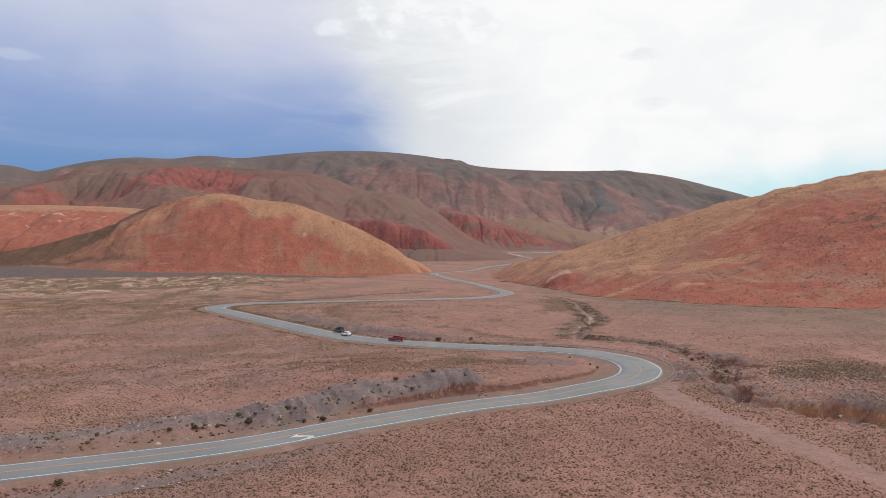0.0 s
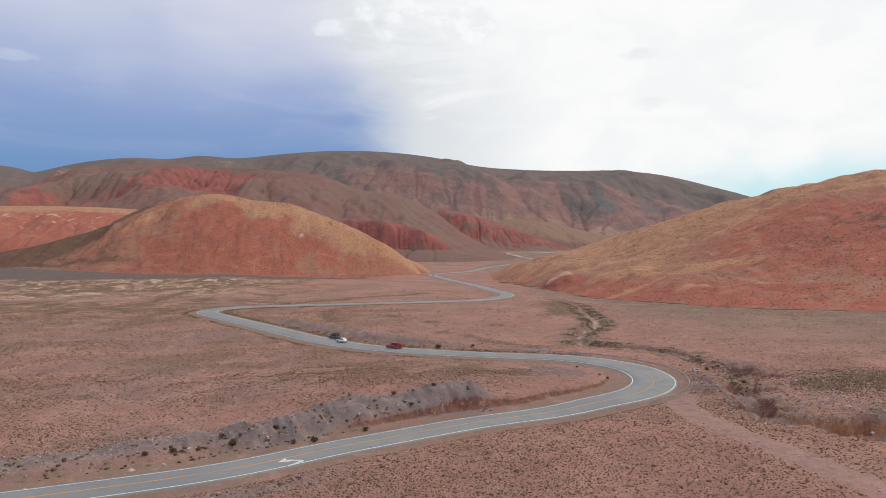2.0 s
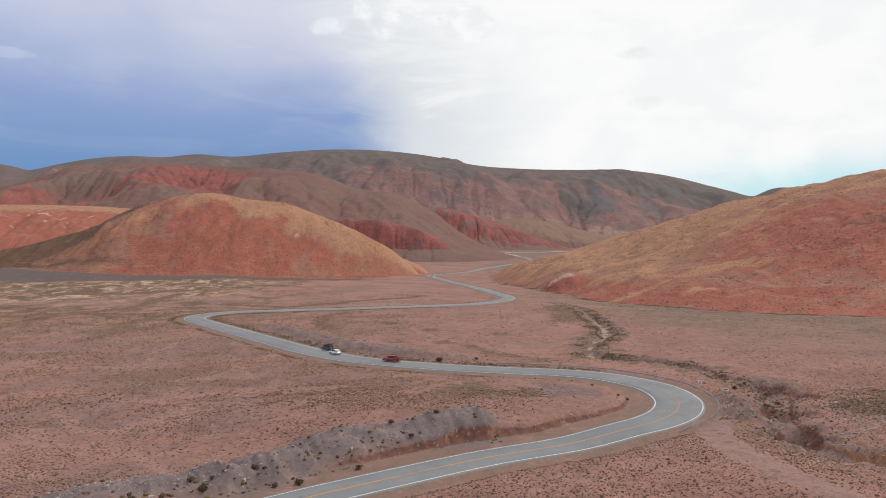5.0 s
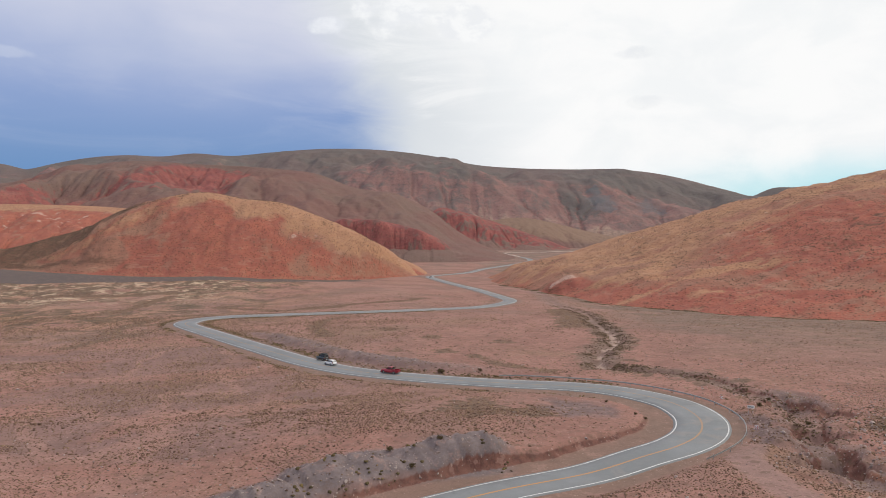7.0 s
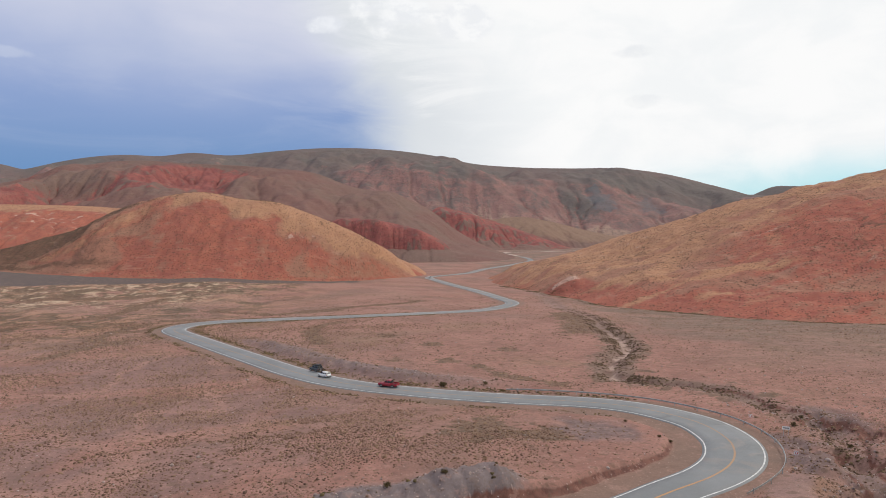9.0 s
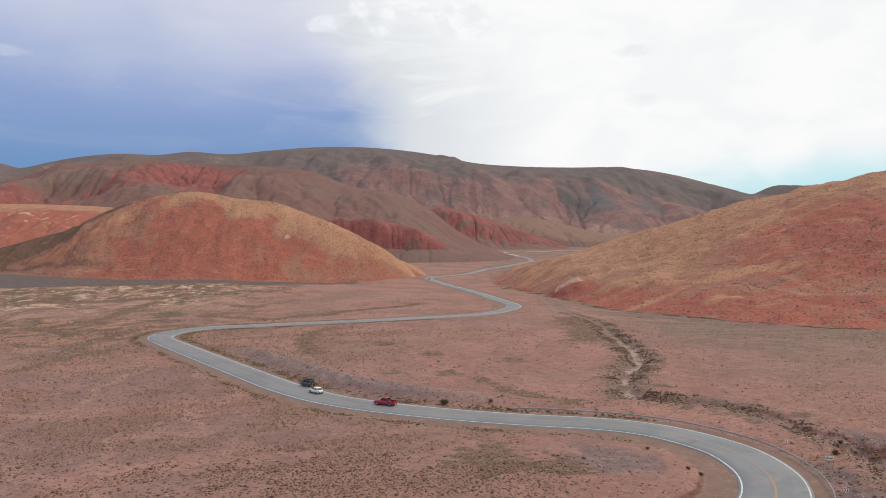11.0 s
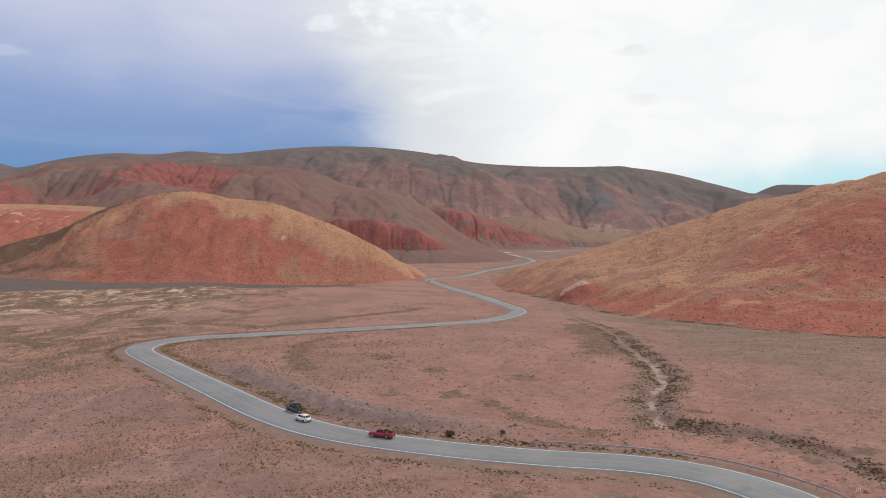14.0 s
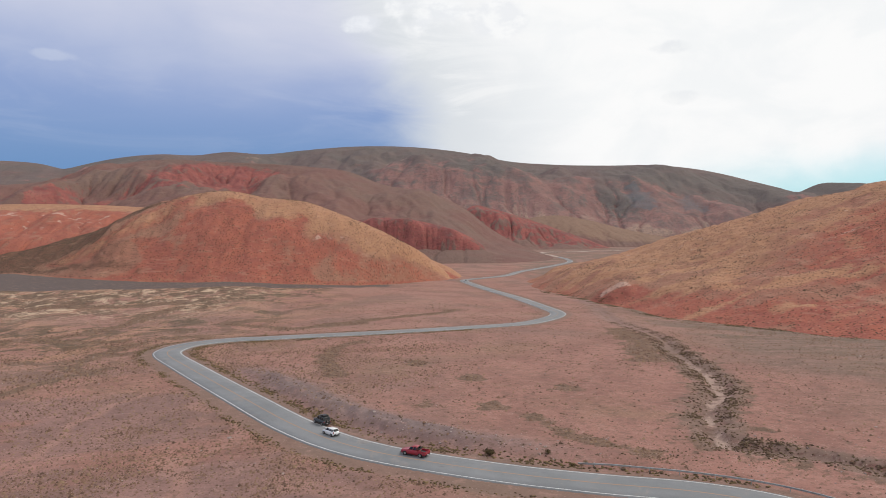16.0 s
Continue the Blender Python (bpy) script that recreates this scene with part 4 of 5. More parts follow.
slope_sheet("bank", np.linspace(-120, 12, 110), np.linspace(905, 1015, 60),
            ridge((-120, -85, -63, -40, -24, -10, 0, 12), (22, 29, 25, 14, 7.5, 1, -6, -14), 965, 918, 1012, 6, 901, 0.55, soil=bank_soil, bite=0.012, lumps=0.08, steps=3), NEAR_HILL, "low red cut bank beside the road", "bank")


def strip(name, points, widths, lift, mat, label, category):
    line = spline(points, 12.0)
    tan = np.gradient(line, axis=0)
    tan /= np.linalg.norm(tan, axis=1)[:, None]
    left = np.stack((-tan[:, 1], tan[:, 0]), axis=1)
    w = np.interp(np.linspace(0, 1, len(line)), np.linspace(0, 1, len(widths)), widths)
    verts, faces = [], []
    for i, q in enumerate(line):
        for k in (-0.5, 0, 0.5):
            r = q + left[i] * w[i] * (k + 0.25 * perlin(i / 3.0, k + 5.5, 4))
            verts.append((r[0], r[1], float(plain(r[0:1], r[1:2])[0]) + lift - (0.3 if k else 0)))
    for i in range(len(line) - 1):
        for k in (0, 1):
            faces.append((3 * i + k, 3 * i + k + 1, 3 * i + k + 4, 3 * i + k + 3))
    me = bpy.data.meshes.new(name)
    me.from_pydata(verts, [], faces)
    me.materials.append(mat)
    return tagged(new(name, me), label, category, kind="structure")


PALE_SAND = plain_material("pale_river_sand", (0.56, 0.45, 0.39), (0.40, 0.30, 0.25), 0.05, 0.95, 0.5)
strip("dry_wash", [(120, 2310), (190, 2330), (260, 2330), (300, 2350)], (14, 30, 26, 10), 3.0, PALE_SAND, "pale sandy wash on the far valley floor", "river bed")
strip("far_road", [(205, 1555), (192, 1700), (205, 1850), (300, 1960), (480, 2060), (700, 2180)], (9, 9, 11, 12, 13, 13), 0.9, PALE_SAND, "distant pale road crossing the valley", "road")


# ---- plants and stones ----
def blob(seed, rings, top, squash, wobble):
    """A small uneven clump: rings of four points and a crown."""
    rng = np.random.default_rng(seed)
    verts, faces = [], []
    for r, z in rings:
        for k in range(4):
            a = k * math.pi / 2 + rng.uniform(-0.45, 0.45)
            q = r * (1 + rng.uniform(-wobble, wobble))
            verts.append((q * math.cos(a), q * math.sin(a) * squash, z + rng.uniform(-wobble, wobble) * 0.25))
    for j in range(len(rings) - 1):
        for k in range(4):
            a, b = j * 4 + k, j * 4 + (k + 1) % 4
            faces += [(a, b, b + 4), (a, b + 4, a + 4)]
    verts.append((rng.uniform(-0.1, 0.1), rng.uniform(-0.1, 0.1), top))
    last = (len(rings) - 1) * 4
    faces += [(last + k, last + (k + 1) % 4, len(verts) - 1) for k in range(4)]
    return np.array(verts), np.array(faces)


TUFTS = [blob(k, ((0.46, -0.12), (0.46, 0.14)), 0.28 + 0.05 * (k % 3), 0.9, 0.32) for k in range(10)]
FAR_TUFTS = [blob(30 + k, ((0.54, -0.05),), 0.36 + 0.05 * (k % 3), 0.9, 0.32) for k in range(10)]
ROCKS = [blob(50 + k, ((0.42, -0.15), (0.5, 0.18)), 0.36, 0.72, 0.22) for k in range(6)]


def scatter(name, kinds, x, y, z, size, mat, label, category, seed, flat=False):
    """One mesh of many small clumps, each turned and sized by chance."""
    rng = np.random.default_rng(seed)
    turn, pick = rng.uniform(0, 2 * math.pi, len(x)), rng.integers(0, len(kinds), len(x))
    tall = rng.uniform(0.75, 1.25, len(x))
    coords, tris, start = [], [], 0
    for i, (verts, faces) in enumerate(kinds):
        m = np.nonzero(pick == i)[0]
        c, s = np.cos(turn[m])[:, None], np.sin(turn[m])[:, None]
        px, py, pz = verts[:, 0][None], verts[:, 1][None], verts[:, 2][None]
        w = size[m][:, None]
        out = np.stack((x[m][:, None] + w * (px * c - py * s), y[m][:, None] + w * (px * s + py * c), z[m][:, None] + w * tall[m][:, None] * pz), axis=-1)
        coords.append(out.reshape(-1, 3))
        tris.append((faces[None] + (start + np.arange(len(m)) * len(verts))[:, None, None]).reshape(-1, 3))
        start += len(m) * len(verts)
    coords, tris = np.vstack(coords), np.vstack(tris)
    me = bpy.data.meshes.new(name)
    me.vertices.add(len(coords))
    me.vertices.foreach_set("co", coords.astype(np.float32).ravel())
    me.loops.add(tris.size)
    me.loops.foreach_set("vertex_index", tris.astype(np.int32).ravel())
    me.polygons.add(len(tris))
    me.polygons.foreach_set("loop_start", np.arange(0, tris.size, 3, dtype=np.int32))
    me.polygons.foreach_set("use_smooth", np.full(len(tris), not flat))
    me.update(calc_edges=True)
    me.materials.append(mat)
    return tagged(new(name, me), label, category, kind="stuff")


def island_material(name, colours, rough=0.95):
    m, n = material(name)
    p, _ = place(n)
    r = n.add("ShaderNodeNewGeometry").outputs["Random Per Island"]
    c = n.mix(n.ramp(r, 0.1, 0.5), colours[0], colours[1])
    c = n.mix(n.ramp(r, 0.6, 0.95), c, colours[2])
    fine = n.noise(p, 14.0, 3, 0.7)
    c = n.mix(n.ramp(fine, 0.4, 0.7, 0, 0.5), c, n.mix(0.5, c, (0.02, 0.015, 0.01)))
    finish(n, c, rough, fine, 0.5, 0.04, spec=0.15)
    return m


SCRUB = island_material("dry_scrub", ((0.142, 0.085, 0.060), (0.215, 0.128, 0.086), (0.295, 0.190, 0.118)))
OLIVE = island_material("olive_scrub", ((0.08, 0.058, 0.035), (0.125, 0.092, 0.048), (0.20, 0.14, 0.062)))
VERGE_BRUSH = island_material("yellowed_verge_brush", ((0.10, 0.068, 0.042), (0.165, 0.115, 0.058), (0.235, 0.16, 0.078)))
BROWN_BRUSH = island_material("brown_brush", ((0.115, 0.073, 0.050), (0.155, 0.102, 0.066), (0.19, 0.135, 0.075)))
DARK_SHRUB = island_material("dark_hill_shrub", ((0.075, 0.052, 0.036), (0.115, 0.075, 0.05), (0.16, 0.10, 0.06)))
STONE = island_material("pale_stone", ((0.36, 0.27, 0.235), (0.46, 0.37, 0.33), (0.26, 0.19, 0.17)), 0.9)


def sample(spacing, seed, y0, y1, spread, apex):
    """Plants that keep their distance, over a widening stretch of the plan, in order of distance."""
    rng = np.random.default_rng(seed)
    ys = np.arange(y0, y1, spacing)
    x, y = np.meshgrid(np.arange(-spread * (y1 - apex), spread * (y1 - apex), spacing), ys)
    x[1::2] += spacing / 2
    inside = np.abs(x) < spread * (y - apex)
    x, y = x[inside], y[inside]
    x, y = x + rng.uniform(-0.42, 0.42, len(x)) * spacing, y + rng.uniform(-0.42, 0.42, len(x)) * spacing
    order = np.argsort(y)
    return x[order], y[order], rng.uniform(0, 1, len(x))


def in_rows(x, y):
    """The terrain at many points, worked through in rows."""
    count = len(x)
    pad = (-count) % 300
    grid = [np.pad(v, (0, pad), mode="edge").reshape(-1, 300) for v in (x, y)]
    return [v.ravel()[:count] for v in terrain(*grid)], nearest(*grid, TRACK, 20.0)[0].ravel()[:count], [v.ravel()[:count] for v in nearest(*grid, ROAD, 60.0)], nearest(*grid, STREAM, 40.0)[0].ravel()[:count], damp(*grid).ravel()[:count]


def join(*parts):
    return [np.concatenate(v) for v in zip(*parts)]


tx, ty, chance = join(sample(0.43, 11, 62, 170, 0.66, -15), sample(0.50, 13, 170, 245, 0.66, -15), sample(1.05, 12, 245, 600, 0.66, -15))
(tz, t_grey, t_cut, t_bed, t_verge, t_gully), t_track, (t_road, t_k), t_stream, t_damp = in_rows(tx, ty)
t_side = (tx - ROAD[t_k, 0]) * LEFT[t_k, 0] + (ty - ROAD[t_k, 1]) * LEFT[t_k, 1]
thick = smooth(-0.25, 0.4, fbm(tx / 24, ty / 22 - tx / 60, 4, 91))
near_field = smooth(175, 150, ty - 0.35 * tx) * smooth(-60, -30, tx) * (t_side < 0)
loop_field = np.exp(-((tx - 0) / 55) ** 2 - ((ty - 182) / 24) ** 2) * smooth(45, 20, tx)
left_field = smooth(12, -28, tx) * smooth(420, 340, ty)
right_field = smooth(70, 100, tx) * smooth(160, 190, ty)
share = 0.03 + 0.10 * thick + 0.74 * near_field * (0.75 + 0.25 * thick) + 0.75 * loop_field * smooth(0.2, 0.6, thick) * smooth(26, 12, tx) + 0.62 * left_field * (0.30 + 0.70 * thick) + 0.16 * right_field * (0.4 + 0.6 * thick)
share = share + 0.45 * t_damp
share = share * np.where(ty > 245, 1.5, 1.0) * (1 - smooth(0.2, 0.5, t_verge)) * smooth(2.2, 4.5, t_track) * (1 - 0.85 * t_grey) * (1 - t_bed) * (1 - 0.8 * t_cut) * (1 - 0.75 * np.exp(-((tx - 74) / 15) ** 2 - ((ty - 158) / 26) ** 2))
pick = chance < np.clip(share, 0, 1)
rng = np.random.default_rng(5)
t_size = np.clip(rng.lognormal(-1.30, 0.36, len(tx)), 0.14, 0.8) * (1 + np.clip(0.0058 * (ty - 145), 0, 1.0)) * np.where(right_field > 0.5, 0.85, 1.0)
for far in (False, True):
    some = pick & ((ty > 185) == far)
    scatter("scrub", FAR_TUFTS if far else TUFTS, tx[some], ty[some], tz[some], t_size[some], SCRUB, "dry brown scrub tufts on the distant plain" if far else "thousands of dry brown scrub tufts on bare soil", "scrub", 22 if far else 21)

# olive brush beside the road, the spoil heaps and the stream
def beside(line, count, seed, near, far, rule, sides=(-1, 1)):
    """Random points along a line, near to far metres out on either side."""
    rng = np.random.default_rng(seed)
    k = rng.integers(1, len(line) - 1, count)
    along = line[k + 1] - line[k - 1]
    along = along / np.linalg.norm(along, axis=1)[:, None]
    out = rng.uniform(near, far, count) * rng.choice(sides, count)
    slide = rng.uniform(-1.6, 1.6, count)
    x, y = line[k, 0] - along[:, 1] * out + along[:, 0] * slide, line[k, 1] + along[:, 0] * out + along[:, 1] * slide
    x, y = x + rng.normal(0, 0.5, count), y + rng.normal(0, 0.5, count)
    keep = (rng.uniform(0, 1, count) < rule(x, y, np.abs(out))) & (y > 60)
    x, y = x[keep], y[keep]
    order = np.argsort(y)
    return x[order], y[order]


def clumps(x, y, scale, seed):
    return smooth(-0.2, 0.35, fbm(x / scale, y / scale, 3, seed))


brush_sets = []
in_stretch = ROAD[(ROAD[:, 1] > 205) & (ROAD[:, 1] < 440)]
bx, by = beside(in_stretch, 6500, 301, 6.9, 9.6, lambda x, y, o: 0.15 + 0.85 * clumps(x, y, 12, 70) * smooth(9.8, 7.2, o), (-1,))
brush_sets.append((bx, by, 0.32, 0.8, VERGE_BRUSH))
bx, by = beside(in_stretch, 6500, 311, 8.4, 10.8, lambda x, y, o: (0.12 + 0.8 * clumps(x, y, 9, 71)) * smooth(11, 8.8, o), (1,))
brush_sets.append((bx, by, 0.25, 0.62, VERGE_BRUSH))
bx, by = beside(in_stretch, 2600, 312, 9.5, 21, lambda x, y, o: 0.15 + 0.5 * clumps(x, y, 8, 73), (-1,))
brush_sets.append((bx, by, 0.2, 0.55, BROWN_BRUSH))
in_stream = STREAM[(STREAM[:, 1] > 228) & (STREAM[:, 1] < 470)]
bx, by = beside(in_stream, 24000, 302, 1.5, 9, lambda x, y, o: smooth(8.5, 2.0, o) * (0.15 + 0.85 * clumps(x, y, 9, 72)) * np.interp(y, (228, 240, 330, 470), (0.7, 0.9, 0.8, 0.3)))
brush_sets.append((bx, by, 0.25, 0.72, BROWN_BRUSH))
in_gully = STREAM[(STREAM[:, 1] > 160) & (STREAM[:, 1] < 240)]
bx, by = beside(in_gully, 4200, 303, 0.0, 6.0, lambda x, y, o: smooth(6, 1.5, o) * (0.2 + 0.8 * clumps(x, y, 7, 74)))
brush_sets.append((bx, by, 0.25, 0.7, BROWN_BRUSH))
in_ditch = STREAM[(STREAM[:, 1] > 95) & (STREAM[:, 1] < 170)]
bx, by = beside(in_ditch, 160, 304, 0.5, 13, lambda x, y, o: 0.5 * clumps(x, y, 5, 75))
brush_sets.append((bx, by, 0.2, 0.5, BROWN_BRUSH))
grove = np.random.default_rng(305).normal((96, 168), (8, 7), (900, 2))
grove = grove[np.argsort(grove[:, 1])]
brush_sets.append((grove[:, 0], grove[:, 1], 0.25, 0.55, OLIVE))
heap_brush = (t_grey > 0.35) & (chance < 0.05 * clumps(tx, ty, 6, 77)) & (ty < 190)
foot_brush = (t_side > HALF[t_k] + 4) & (t_side < HALF[t_k] + 9) & (ty < 140) & (chance < 0.11 * clumps(tx, ty, 5, 78))
mask = heap_brush | foot_brush
brush_sets.append((tx[mask], ty[mask], 0.3, 0.85, OLIVE))
for i, (bx, by, low, high, mat) in enumerate(brush_sets):
    ground_here, to_path, (to_road, k_road), _, _ = in_rows(bx, by)
    free = (to_road > HALF[k_road] + 1.5)
    scatter("brush", TUFTS, bx[free], by[free], ground_here[0][free], np.random.default_rng(330 + i).uniform(low, high, free.sum()), mat, "low olive and brown brush" if mat is BROWN_BRUSH else "olive and yellowed low brush", "brush", 340 + i)

foot_y = np.sort(np.random.default_rng(306).uniform(368, 760, 5600))
foot_x = np.interp(foot_y, (365, 380, 390, 406, 428, 463, 506, 540, 612, 767), (240, 221, 208, 189, 170, 152, 132, 124, 104, 74)) + 5 * perlin(foot_y / 35, foot_y * 0 + 7.7) - 3 + np.random.default_rng(307).normal(0, 3.0, len(foot_y))
some = np.random.default_rng(308).uniform(0, 1, len(foot_y)) < clumps(foot_x, foot_y, 14, 76)
foot_x, foot_y = foot_x[some], foot_y[some]
scatter("brush", TUFTS, foot_x, foot_y, np.maximum(in_rows(foot_x, foot_y)[0][0], right_hill(foot_x, foot_y)[0]), np.random.default_rng(309).uniform(0.35, 0.9, len(foot_x)), OLIVE, "dark olive brush along the hill's foot", "brush", 310)

# stones
stony = 0.007 + 0.05 * smooth(16, 5, t_stream) * smooth(225, 200, ty) + 0.42 * np.exp(-((tx - 82) / 10) ** 2 - ((ty - 151) / 9) ** 2) + 0.30 * np.exp(-((tx - 61) / 3.5) ** 2 - ((ty - 148) / 3.5) ** 2) + 0.20 * np.exp(-((tx - 93) / 14) ** 2 - ((ty - 168) / 28) ** 2) + 0.09 * t_grey + 0.14 * ((t_side > 7) & (t_side < 20) & (ty < 128))
pick = (1 - chance < stony) & (t_verge < 0.4)
scatter("stones", ROCKS, tx[pick], ty[pick], tz[pick], np.clip(rng.lognormal(-1.15, 0.45, pick.sum()), 0.15, 1.1), STONE, "pale loose stones scattered on the soil", "stones", 41, flat=True)


def on_hill(height, count, seed, x0, x1, y0, y1, rule):
    rng = np.random.default_rng(seed)
    x, y, c = rng.uniform(x0, x1, count), rng.uniform(y0, y1, count), rng.uniform(0, 1, count)
    z = height(x, y)[0]
    keep = (c < rule(x, y)) & (z > plain(x, y) + 1.0)
    return x[keep], y[keep], z[keep], np.clip(rng.lognormal(-0.55, 0.42, keep.sum()), 0.28, 1.7)


hx, hy, hz, hs = on_hill(right_hill, 120000, 61, 60, 520, 400, 800, lambda x, y: 0.16 + 0.45 * smooth(0.0, 0.55, fbm(x / 45, y / 45, 3, 81)) + 0.35 * np.exp(-((x - 300) / 60) ** 2 - ((y - 540) / 70) ** 2))
scatter("hill_scrub", FAR_TUFTS, hx, hy, hz, hs, DARK_SHRUB, "dark shrubs dotted over the hillside", "scrub", 62)
hx, hy, hz, hs = on_hill(left_hill, 110000, 63, -560, 10, 690, 870, lambda x, y: 0.12 + 0.4 * smooth(0.0, 0.55, fbm(x / 40, y / 40, 3, 82)) + 0.85 * smooth(-310, -380, x + 60 * fbm(x / 40, y / 40, 2, 83)))
scatter("hill_scrub", FAR_TUFTS, hx, hy, hz, hs * 1.1, DARK_SHRUB, "dark shrubs dotted over the red hill", "scrub", 64)


# ---- parts ----
def part(name, bm, mat, parent, label=""):
    me = bpy.data.meshes.new(name)
    bm.to_mesh(me)
    bm.free()
    me.materials.append(mat)
    ob = new(name, me)
    ob.parent = parent
    return tagged(ob, label)


def box(bm, x0, x1, y0, y1, z0, z1, bevel=0.0):
    made = bmesh.ops.create_cube(bm, size=1)["verts"]
    for v in made:
        v.co = Vector(((x0 + x1) / 2 + v.co.x * (x1 - x0), (y0 + y1) / 2 + v.co.y * (y1 - y0), (z0 + z1) / 2 + v.co.z * (z1 - z0)))
    if bevel:
        edges = list({e for v in made for e in v.link_edges})
        bmesh.ops.bevel(bm, geom=edges, offset=bevel, segments=2, affect="EDGES")
    return bm


def boxed(*sizes, bevel=0.0):
    return box(bmesh.new(), *sizes, bevel=bevel)


# individual bushes
def bush_thing(seed, label):
    rng = random.Random(seed)
    base = tagged(new("bush"), label, "bush", "bushes by the road and stream")
    bm = bmesh.new()
    tips = []
    for k in range(9):
        a, lean = rng.uniform(0, 6.28), rng.uniform(0.1, 0.75)
        tip = Vector((math.cos(a) * lean * 0.6, math.sin(a) * lean * 0.6, rng.uniform(0.35, 0.62)))
        mid = tip * 0.5 + Vector((rng.uniform(-0.06, 0.06), rng.uniform(-0.06, 0.06), 0.08))
        ring = []
        for q, r in ((Vector((0, 0, -0.12)), 0.035), (mid, 0.022), (tip, 0.008)):
            ring.append([bm.verts.new(q + Vector((math.cos(i * 2.094) * r, math.sin(i * 2.094) * r, 0))) for i in range(3)])
        for a1, b1 in zip(ring, ring[1:]):
            for i in range(3):
                bm.faces.new((a1[i], a1[(i + 1) % 3], b1[(i + 1) % 3], b1[i]))
        tips += [tip, mid]
    part("stems", bm, BARK, base, "thin grey-brown stems")
    bm = bmesh.new()
    for k in range(460):
        c = rng.choice(tips) + Vector((rng.gauss(0, 0.19), rng.gauss(0, 0.19), rng.gauss(0, 0.14)))
        c.z = max(0.03, c.z)
        u = Vector((rng.gauss(0, 1), rng.gauss(0, 1), rng.gauss(0, 1))).normalized()
        v = u.cross(Vector((rng.gauss(0, 1), rng.gauss(0, 1), rng.gauss(0, 1)))).normalized()
        w = rng.uniform(0.06, 0.13)
        bm.faces.new([bm.verts.new(c + u * w * a1 + v * w * 0.6 * b1) for a1, b1 in ((-1, 0), (0, -0.8), (1, 0), (0, 0.8))])
    part("foliage", bm, OLIVE, base)
    return base


BARK = plain_material("grey_bark", (0.16, 0.12, 0.09), (0.08, 0.06, 0.045), 6.0)
bush_kinds = [bush_thing(k, "rounded olive-green bush on dry ground") for k in range(3)]
BUSHES = [(4.3, 227.2, 2.5), (15, 226.8, 1.5), (18.6, 221.8, 1.1), (-29.5, 121.9, 1.8), (-31.4, 123, 1.5), (-37.4, 118.3, 1.5), (-17.3, 126.2, 1.7), (-20.5, 125.4, 1.3), (-9.4, 133, 1.5), (-24, 128, 1.4), (-5.3, 147.5, 1.5),
          (-1.7, 143, 1.4), (9.9, 152.7, 1.2), (-47, 93.5, 1.7), (39.7, 190.2, 0.9), (42.7, 178.8, 0.9), (44.3, 177.4, 1.0), (78.9, 197, 1.5), (77, 176.9, 1.4), (72, 187, 1.6), (-41, 116.5, 1.2), (2.5, 148.5, 1.3)]
bz = height_at([b[0] for b in BUSHES], [b[1] for b in BUSHES])
for i, ((x, y, size), z) in enumerate(zip(BUSHES, bz)):
    m = Matrix.Translation((x, y, float(z))) @ Matrix.Rotation(i * 2.1, 4, "Z") @ Matrix.Scale(size * 0.62, 4)
    if i < 3:
        bush_kinds[i].matrix_basis = m
    else:
        made = copy_thing(bush_kinds[i % 3], Matrix.Identity(4))
        made.matrix_basis = m


def boulder(seed):
    rng = random.Random(seed)
    bm = bmesh.new()
    bmesh.ops.create_icosphere(bm, subdivisions=2, radius=0.5)
    for v in bm.verts:
        k = 1 + 0.34 * noise.noise(v.co * 2.1 + Vector((seed * 3.7, 0, 0))) + rng.uniform(-0.04, 0.04)
        v.co = Vector((v.co.x * k * 1.15, v.co.y * k * 0.85, max(-0.2, v.co.z * k * 0.72)))
    me = bpy.data.meshes.new("boulder")
    bm.to_mesh(me)
    bm.free()
    me.materials.append(BOULDER)
    return tagged(new("boulder", me), "pale weathered boulder on stony ground", "boulder", "boulders by the gully")


BOULDER = plain_material("pale_boulder", (0.47, 0.37, 0.325), (0.28, 0.20, 0.175), 1.6, 0.92, 0.6, 0.5, 0.05)
boulders = [boulder(k) for k in range(4)]
spots = [(79.5, 150.5), (80.8, 151.3), (84, 146.5), (76.2, 158.4), (77.4, 159.2), (88, 142.8), (89.3, 143.6), (72.4, 171), (85.5, 131), (90.8, 124.8), (95, 136), (68.5, 148), (81.5, 160), (86.2, 155.4), (92.5, 150), (74.6, 187),
         (82.8, 168), (87.5, 173), (97.5, 158), (64.5, 162.5), (-44, 108.8), (-37.5, 114.6), (-41.2, 112), (-52, 104.5)]
for i, ((x, y), z) in enumerate(zip(spots, height_at([q[0] for q in spots], [q[1] for q in spots]))):
    rock = boulders[i] if i < 4 else copy_thing(boulders[i % 4], Matrix.Identity(4))
    rock.matrix_basis = Matrix.Translation((x, y, float(z) + 0.02)) @ Matrix.Rotation(i * 1.9, 4, "Z") @ Matrix.Scale(0.45 + 0.16 * ((i * 7) % 5), 4)


